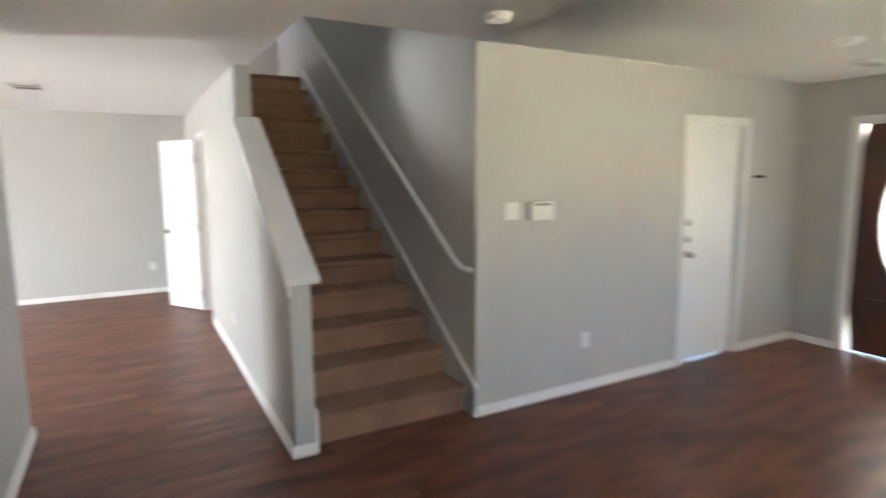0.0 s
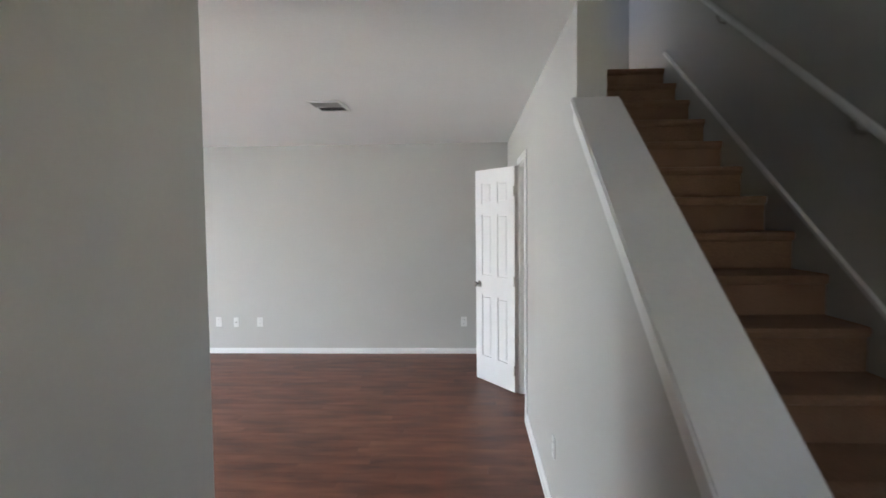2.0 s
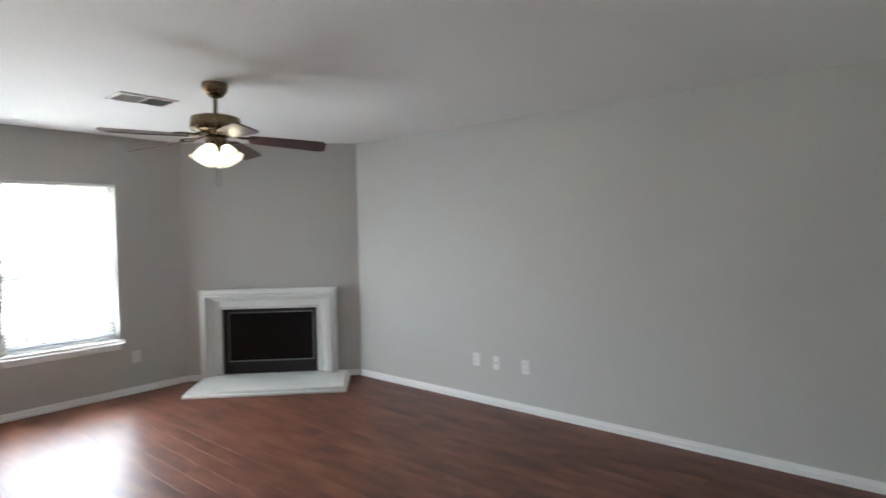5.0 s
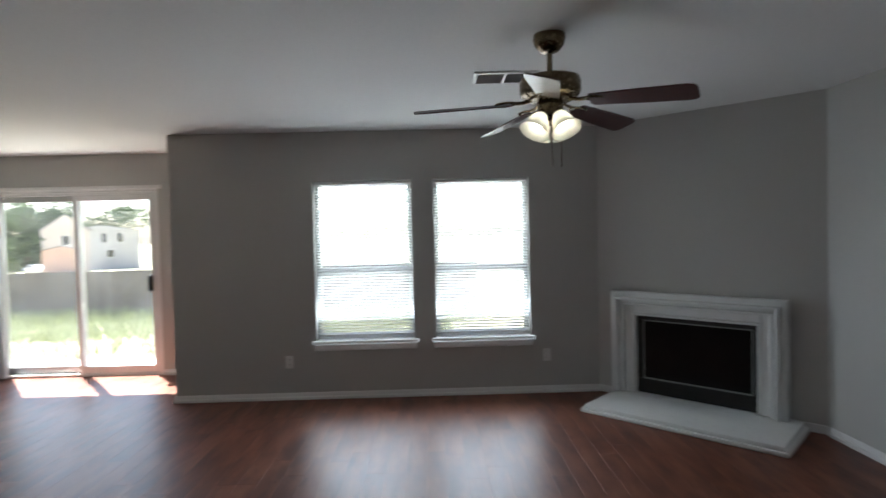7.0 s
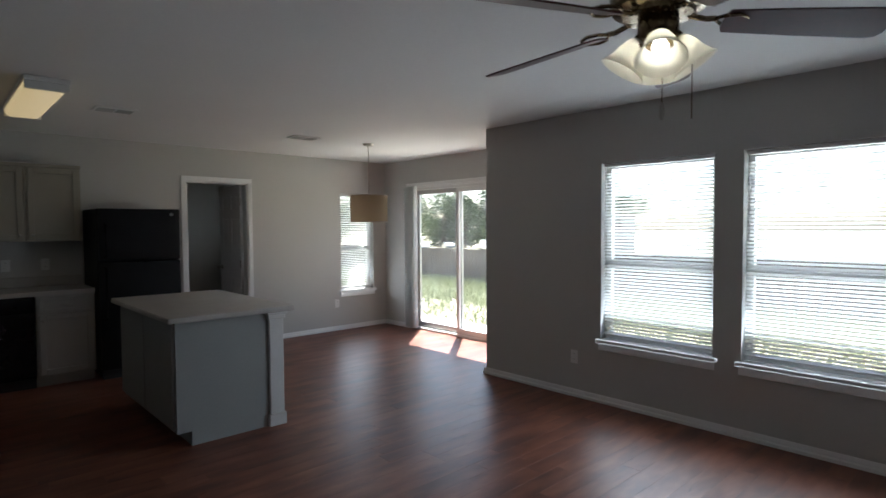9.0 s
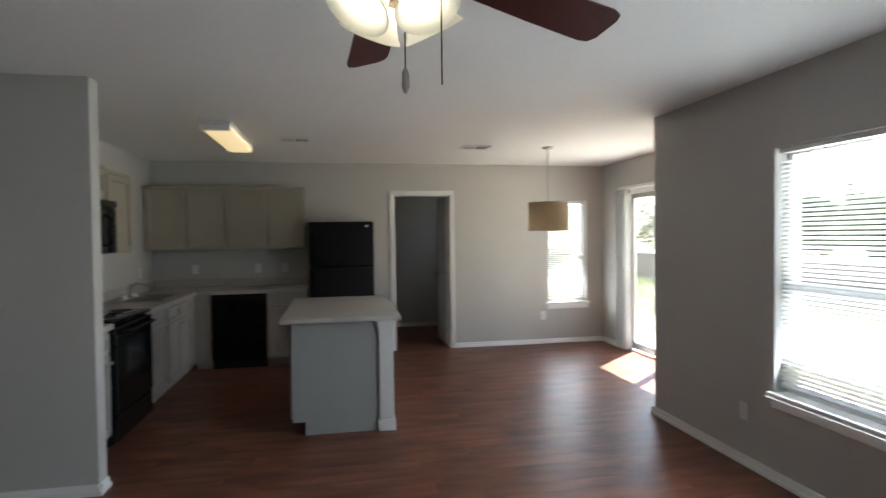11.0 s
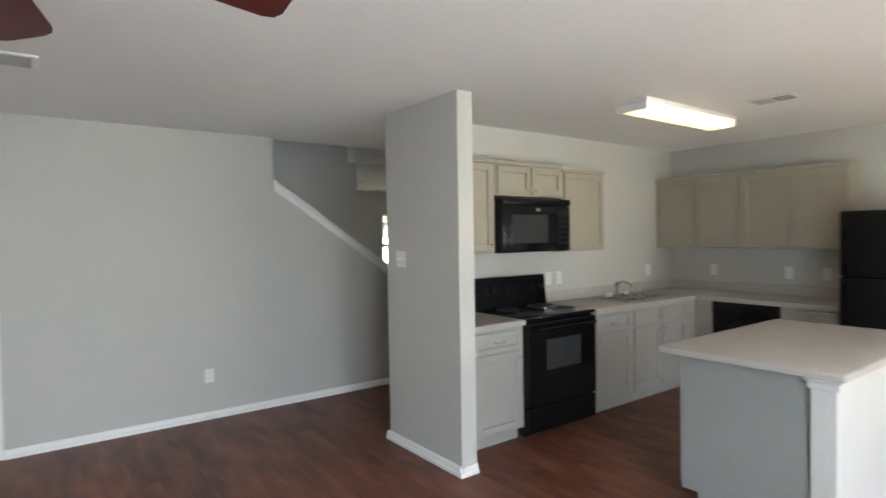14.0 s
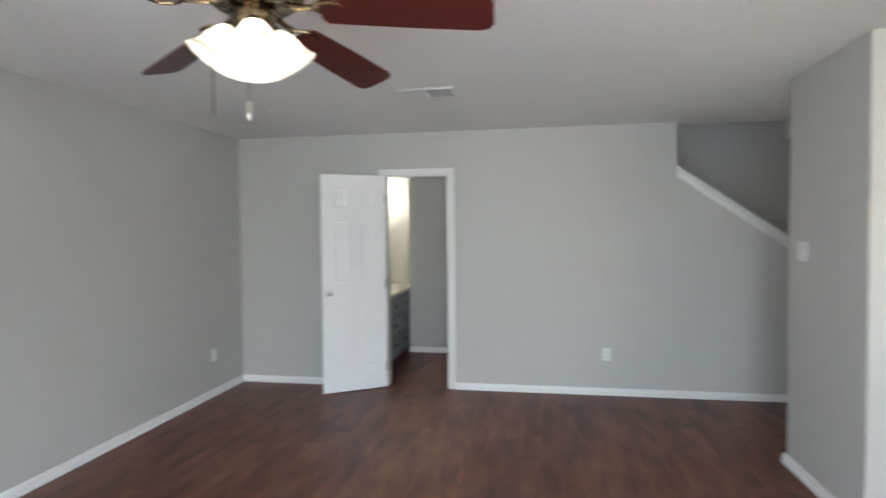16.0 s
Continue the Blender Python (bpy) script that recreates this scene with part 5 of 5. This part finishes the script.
for x in (2.49, 2.59, 2.69):
    q = Matrix.Translation((x, 9.545, 2.0))
    wpart("globe", lathe(bmesh.new(), [(0.004, -0.045), (0.03, -0.032), (0.042, 0.0), (0.03, 0.032), (0.004, 0.045)], 18, m=q), M_GLOBE, bl)

# ---- outdoors ----
def ground_z(x):
    if x > -9.5:
        return -0.14
    if x > -17.5:
        return -0.14 - 0.1 * (-9.5 - x)
    return -0.94 - 0.036 * (-17.5 - x)


bm = bmesh.new()
xs = [-900, -300, -150, -90, -60, -40, -25, -17.5, -13, -9.5, -6.66, 0, 6, 30, 120, 900]
ys = [-900, -200, -80, -40, -15, 0, 12, 30, 80, 300, 900]
grid = [[bm.verts.new((x, y, max(ground_z(x), -7.5))) for y in ys] for x in xs]
for i in range(len(xs) - 1):
    for j in range(len(ys) - 1):
        bm.faces.new((grid[i][j], grid[i + 1][j], grid[i + 1][j + 1], grid[i][j + 1]))
solid("ground", bm, M_SOIL, "dry green lawn sloping away from the house", "ground")
solid("patio", bx(-7.7, 1.6, -0.15, -6.67, 6.6, -0.06, 0.01), M_CONCRETE, "pale concrete patio slab outside the sliding door", "patio")

fence = thing("fence", pose(-17.5, 0, ground_z(-17.5)), "weathered brown wooden privacy fence behind the lawn", "fence")
tagged(fence, kind="structure")
fx, fz = -17.5, ground_z(-17.5)
base = finish(bx(-0.009, 0, 0, 0.009, 0.139, 1.0, 0.003), "picket", M_FENCE)
y = -32.0
rnd = random.Random(4)
while y < 9.0:
    ob = new("picket", base)
    ob.parent = fence
    ob.location = (rnd.uniform(-0.004, 0.004), y, 0)
    ob.scale = (1, 1, 1.5 + rnd.uniform(-0.015, 0.015))
    y += 0.144
for z in (0.3, 1.15):
    wpart("rail", bx(fx - 0.05, -32, fz + z, fx - 0.011, 9.0, fz + z + 0.09, 0.005), M_FENCE, fence)

rnd = random.Random(7)
bm = bmesh.new()
for _ in range(42000):
    x = -7.75 - 9.65 * rnd.random() ** 0.8
    y = rnd.uniform(-16, 9) if x < -12 else rnd.uniform(-7, 8)
    h = rnd.uniform(0.05, 0.2) * (2.6 if x < -15.9 else 1)
    a = rnd.uniform(0, math.pi)
    w = rnd.uniform(0.006, 0.016)
    z = ground_z(x) - 0.01
    dx, dy = math.cos(a) * w, math.sin(a) * w
    lx, ly = rnd.uniform(-0.08, 0.08), rnd.uniform(-0.08, 0.08)
    bm.faces.new([bm.verts.new(p) for p in ((x - dx, y - dy, z), (x + dx, y + dy, z), (x + lx, y + ly, z + h))])
solid("grass", bm, M_GRASS, "tall uneven lawn grass", "grass", kind="stuff")


def tree(x, y, z, h, r, seed, leaves=1500, leaf=0.16, low=0.45):
    """A tapered trunk with limbs and a crown of many small leaf clumps."""
    rn = random.Random(seed)
    top = thing("tree", pose(x, y, z, 0, 0, 0), "leafy green broad-crowned tree", "tree", "trees behind the fence")
    bm = bmesh.new()
    pts = [(0, 0, 0), (0.05, 0.02, h * 0.2), (-0.05, 0.08, h * 0.4), (0.1, 0, h * 0.62)]
    rings = [0.06 * r + 0.05, 0.05 * r + 0.03, 0.035 * r + 0.02, 0.02]
    for (a, b, ra, rb) in zip(pts, pts[1:], rings, rings[1:]):
        va, vb = Vector(a), Vector(b)
        q = (vb - va).normalized().to_track_quat("Z", "Y")
        c0 = [bm.verts.new(va + q @ Vector((ra * math.cos(k), ra * math.sin(k), 0))) for k in (i * math.pi / 4 for i in range(8))]
        c1 = [bm.verts.new(vb + q @ Vector((rb * math.cos(k), rb * math.sin(k), 0))) for k in (i * math.pi / 4 for i in range(8))]
        for i in range(8):
            bm.faces.new((c0[i], c0[(i + 1) % 8], c1[(i + 1) % 8], c1[i]))
    blobs = []
    for k in range(14):
        a = rn.uniform(0, 2 * math.pi)
        rad = rn.uniform(0.25, 0.75) * r
        c = Vector((rad * math.cos(a), rad * math.sin(a), h * rn.uniform(low, 0.88)))
        blobs.append((c, r * rn.uniform(0.3, 0.5)))
        tube(bm, [(0, 0, h * rn.uniform(0.25, 0.5)), tuple(c * 0.6 + Vector((0, 0, h * 0.15))), tuple(c)], 0.035, 5)
    part("trunk", bm, M_BARK, top)
    bm = bmesh.new()
    for i in range(leaves):
        c, br = blobs[i % len(blobs)]
        d = Vector((rn.gauss(0, 1), rn.gauss(0, 1), rn.gauss(0, 0.8))).normalized() * br * rn.uniform(0.55, 1.08)
        p = c + d
        s = leaf * rn.uniform(0.6, 1.5)
        e1 = Vector((rn.gauss(0, 1), rn.gauss(0, 1), rn.gauss(0, 1))).normalized()
        e2 = e1.orthogonal().normalized()
        bm.faces.new([bm.verts.new(p + v) for v in (e1 * s, e2 * s * 0.5, -e1 * s, -e2 * s * 0.5)])
    part("crown", bm, M_LEAF, top)
    return top


def beyond(x, y, k):
    """A place further out from the house by the factor k."""
    return -0.8 + (x + 0.8) * k, 8.35 + (y - 8.35) * k


for i, (x, y, h, r) in enumerate([(-52, -46, 8.5, 4.2), (-55, -38, 9, 4.5), (-58, -52, 9, 4.6), (-50, -56, 8, 4), (-60, -31, 8, 3.8), (-46, -24.5, 6.2, 3.0), (-49, -33, 6.0, 2.6), (-62, -63, 9, 4.5), (-48, -66, 8, 4)]):
    x, y = beyond(x, y, 2.0)
    tree(x, y, ground_z(x), h * 1.8, r * 1.9, 20 + i, 3000, 0.42, 0.12)
for i, (x, y, h, r) in enumerate([(-110, -77, 13.5, 7), (-100, -70, 9, 4.2), (-114, -86, 14, 7), (-104, -93, 13, 6.5), (-107, -101, 13.5, 7), (-122, -80, 15, 8), (-132, -66, 15, 8), (-100, -82, 10, 5), (-128, -74, 14, 7.5), (-120, -96, 14, 8)]):
    tree(x, y, ground_z(x), h, r, 40 + i, 3200, 0.4, 0.1)
tree(9.5, 1.2, -0.15, 5.5, 2.4, 51, 1400, 0.13)
tree(13.0, -3.5, -0.15, 6.5, 2.8, 52, 1400, 0.16)


def house(x, y, z, w, d, h, rz, mat, label, roof_h=1.6, windows=()):
    top = thing("house", pose(x, y, z, 0, 0, rz), label, "house", "neighbouring houses")
    part("wall", bx(-w / 2, -d / 2, -2, w / 2, d / 2, h), mat, top)
    bm = prism(bmesh.new(), [(-w / 2 - 0.4, h), (w / 2 + 0.4, h), (0, h + roof_h)], "y", -d / 2 - 0.3, d / 2 + 0.3)
    part("roof", bm, M_ROOF, top)
    part("gable", prism(bmesh.new(), [(-w / 2 + 0.1, h), (w / 2 - 0.1, h), (0, h + roof_h - 0.15)], "y", -d / 2 - 0.31, -d / 2 - 0.305), mat, top)
    for wx, wz, ww, wh in windows:
        wi = part("window", bx(wx - ww / 2 - 0.08, -d / 2 - 0.06, wz - wh / 2 - 0.08, wx + ww / 2 + 0.08, -d / 2 - 0.001, wz + wh / 2 + 0.08), M_VINYL, top)
        part("pane", bx(wx - ww / 2, -d / 2 - 0.09, wz - wh / 2, wx + ww / 2, -d / 2 - 0.061, wz + wh / 2), M_BLACKGLASS, wi)
    return top


hz = ground_z(-70)
house(-93.4, -52.5, hz - 1, 6.4, 9, 7.0, 122, M_SIDING, "pale two-storey house with a gable roof", 2.6, [(0, 5.4, 1.0, 1.5), (1.6, 2.6, 1, 1.4)])
house(-113, -58.5, hz - 1.5, 13, 9, 7.6, 122, M_SIDING2, "grey two-storey house with tall narrow windows", 1.2, [(-4, 6.2, 0.8, 1.6), (0.5, 6.2, 0.8, 1.8), (3.2, 6.2, 0.8, 1.8), (1.5, 3.2, 1.2, 1.4)])
house(-80, -44.6, ground_z(-80), 4.4, 4, 3.4, 122, M_PINK, "low pink garage with a shallow roof", 0.7, [])
house(30, -2, -0.15, 14, 9, 5.2, -90, M_SIDING, "pale house across the street", 2.2, [(-4, 4, 1.2, 1.4), (3, 4, 1.2, 1.4), (-3, 1.4, 1.4, 1.4), (4, 1.2, 2.4, 2.1)])


def vehicle(x, y, z, rz, van_shape, mat, label):
    top = thing("van" if van_shape else "car", pose(x, y, z, 0, 0, rz), label, "van" if van_shape else "car", "parked vehicles")
    L, W = (5.2, 1.9) if van_shape else (4.5, 1.8)
    if van_shape:
        prof = [(-L / 2, 0.35), (L / 2, 0.35), (L / 2, 0.95), (L / 2 - 0.8, 1.15), (L / 2 - 1.5, 1.95), (-L / 2 + 0.1, 2.0), (-L / 2, 1.8)]
    else:
        prof = [(-L / 2, 0.3), (L / 2, 0.3), (L / 2, 0.75), (L / 2 - 1.1, 0.92), (L / 2 - 1.8, 1.4), (-L / 2 + 1.3, 1.43), (-L / 2 + 0.5, 0.98), (-L / 2, 0.9)]
    bm = prism(bmesh.new(), prof, "y", -W / 2, W / 2)
    bmesh.ops.bevel(bm, geom=bm.edges[:], offset=0.07, segments=2, affect="EDGES")
    part("body", bm, mat, top)
    z0, z1 = (1.2, 1.75) if van_shape else (0.97, 1.33)
    for s in (-1, 1):
        part("side_window", bx((0.4 if van_shape else -1.0), s * (W / 2 - 0.01), z0, L / 2 - (1.5 if van_shape else 1.75), s * (W / 2 + 0.006), z1, 0.003), M_BLACKGLASS, top)
        for xx in (-L / 2 + 0.9, L / 2 - 0.85):
            wh = part("wheel", lathe(bmesh.new(), [(0.2, -0.1), (0.33, -0.1), (0.34, 0), (0.33, 0.1), (0.2, 0.1)], 20, m=Matrix.Translation((xx, s * (W / 2 - 0.08), 0.34)) @ Matrix.Rotation(radians(90), 4, "X")), M_RUBBER, top)
            part("rim", lathe(bmesh.new(), [(0.2, -0.108), (0.2, 0.108)], 16, m=Matrix.Translation((xx, s * (W / 2 - 0.08), 0.34)) @ Matrix.Rotation(radians(90), 4, "X")), M_ALU, wh)
    return top


vehicle(*beyond(-44, -30.5, 1.8), ground_z(-78), 60, True, M_CAR, "white panel van parked beyond the fence")
vehicle(*beyond(-43, -35.5, 1.8), ground_z(-76), 60, False, M_CARDARK, "dark saloon car parked beyond the fence")
vehicle(*beyond(-42, -38.5, 1.8), ground_z(-75), 60, False, M_CAR, "white car parked beyond the fence")
vehicle(*beyond(-47, -24.5, 1.8), ground_z(-83), 60, False, M_CAR, "white car parked beyond the fence")
vehicle(14.5, 0.2, -0.13, 90, False, M_CAR, "white car parked on the street")
solid("road", bx(13.0, -200, -0.2, 19, 200, -0.13), M_ASPHALT, "dark asphalt street in front of the house", "road")

# ---- floor planks, last ----
PW, PL = 0.128, 1.22
floor_top = thing("floor", pose(0, 0, 0), "reddish brown wood laminate plank floor", "floor")
tagged(floor_top, kind="structure")


def plank_mesh():
    bm = bmesh.new()
    c = 0.0008
    g = 0.0002
    lo = [(g, g), (1 - g / PL, g), (1 - g / PL, PW - g), (g, PW - g)]
    b0 = [bm.verts.new((p[0], p[1], -0.01)) for p in lo]
    b1 = [bm.verts.new((p[0], p[1], -0.0004)) for p in lo]
    ins = [(g + c / PL, g + c), (1 - g / PL - c / PL, g + c), (1 - g / PL - c / PL, PW - g - c), (g + c / PL, PW - g - c)]
    b2 = [bm.verts.new((p[0], p[1], 0.0)) for p in ins]
    for a, b in ((b0, b1), (b1, b2)):
        for i in range(4):
            bm.faces.new((a[i], a[(i + 1) % 4], b[(i + 1) % 4], b[i]))
    bm.faces.new(b2)
    return finish(bm, "plank", M_FLOOR, False)


pm = plank_mesh()
rnd = random.Random(3)
spare = bmesh.new()
count = 0
zones = [(0.32, YK - 0.06, -5.02, XE + 0.1), (YK - 0.06, YJ, XD - 0.02, XE + 0.1), (YJ, YN + 0.02, XW - 0.05, 2.8)]
cells = []
y = 0.32
row = 0
while y < YN + 0.02:
    a, b = next((z[2], z[3]) for z in zones if z[0] - PW <= y < z[1] or z is zones[-1])
    x = a - rnd.uniform(0, PL * 0.9)
    while x < b:
        x0, x1 = max(x, a), min(x + PL, b)
        if x1 - x0 > 0.05:
            cells.append((x0, y, x1 - x0))
        x += PL
    y += PW
near = [c for c in cells if c[1] > 2.0 and c[0] > -6.7 and c[0] < 1.0][:]
near.sort(key=lambda c: abs(c[1] - 7.0) + 0.4 * abs(c[0] + 2.2))
chosen = set(near[:300])
for c in cells:
    if c in chosen:
        ob = new("plank", pm)
        ob.parent = floor_top
        ob.location = (c[0], c[1], 0)
        ob.scale = (c[2], 1, 1)
    else:
        box(spare, c[0] + 0.0006, c[1] + 0.0006, -0.01, c[0] + c[2] - 0.0006, c[1] + PW - 0.0006, 0.0)
rest = part("plank_field", spare, M_FLOOR, floor_top)
tagged(rest, kind="stuff")
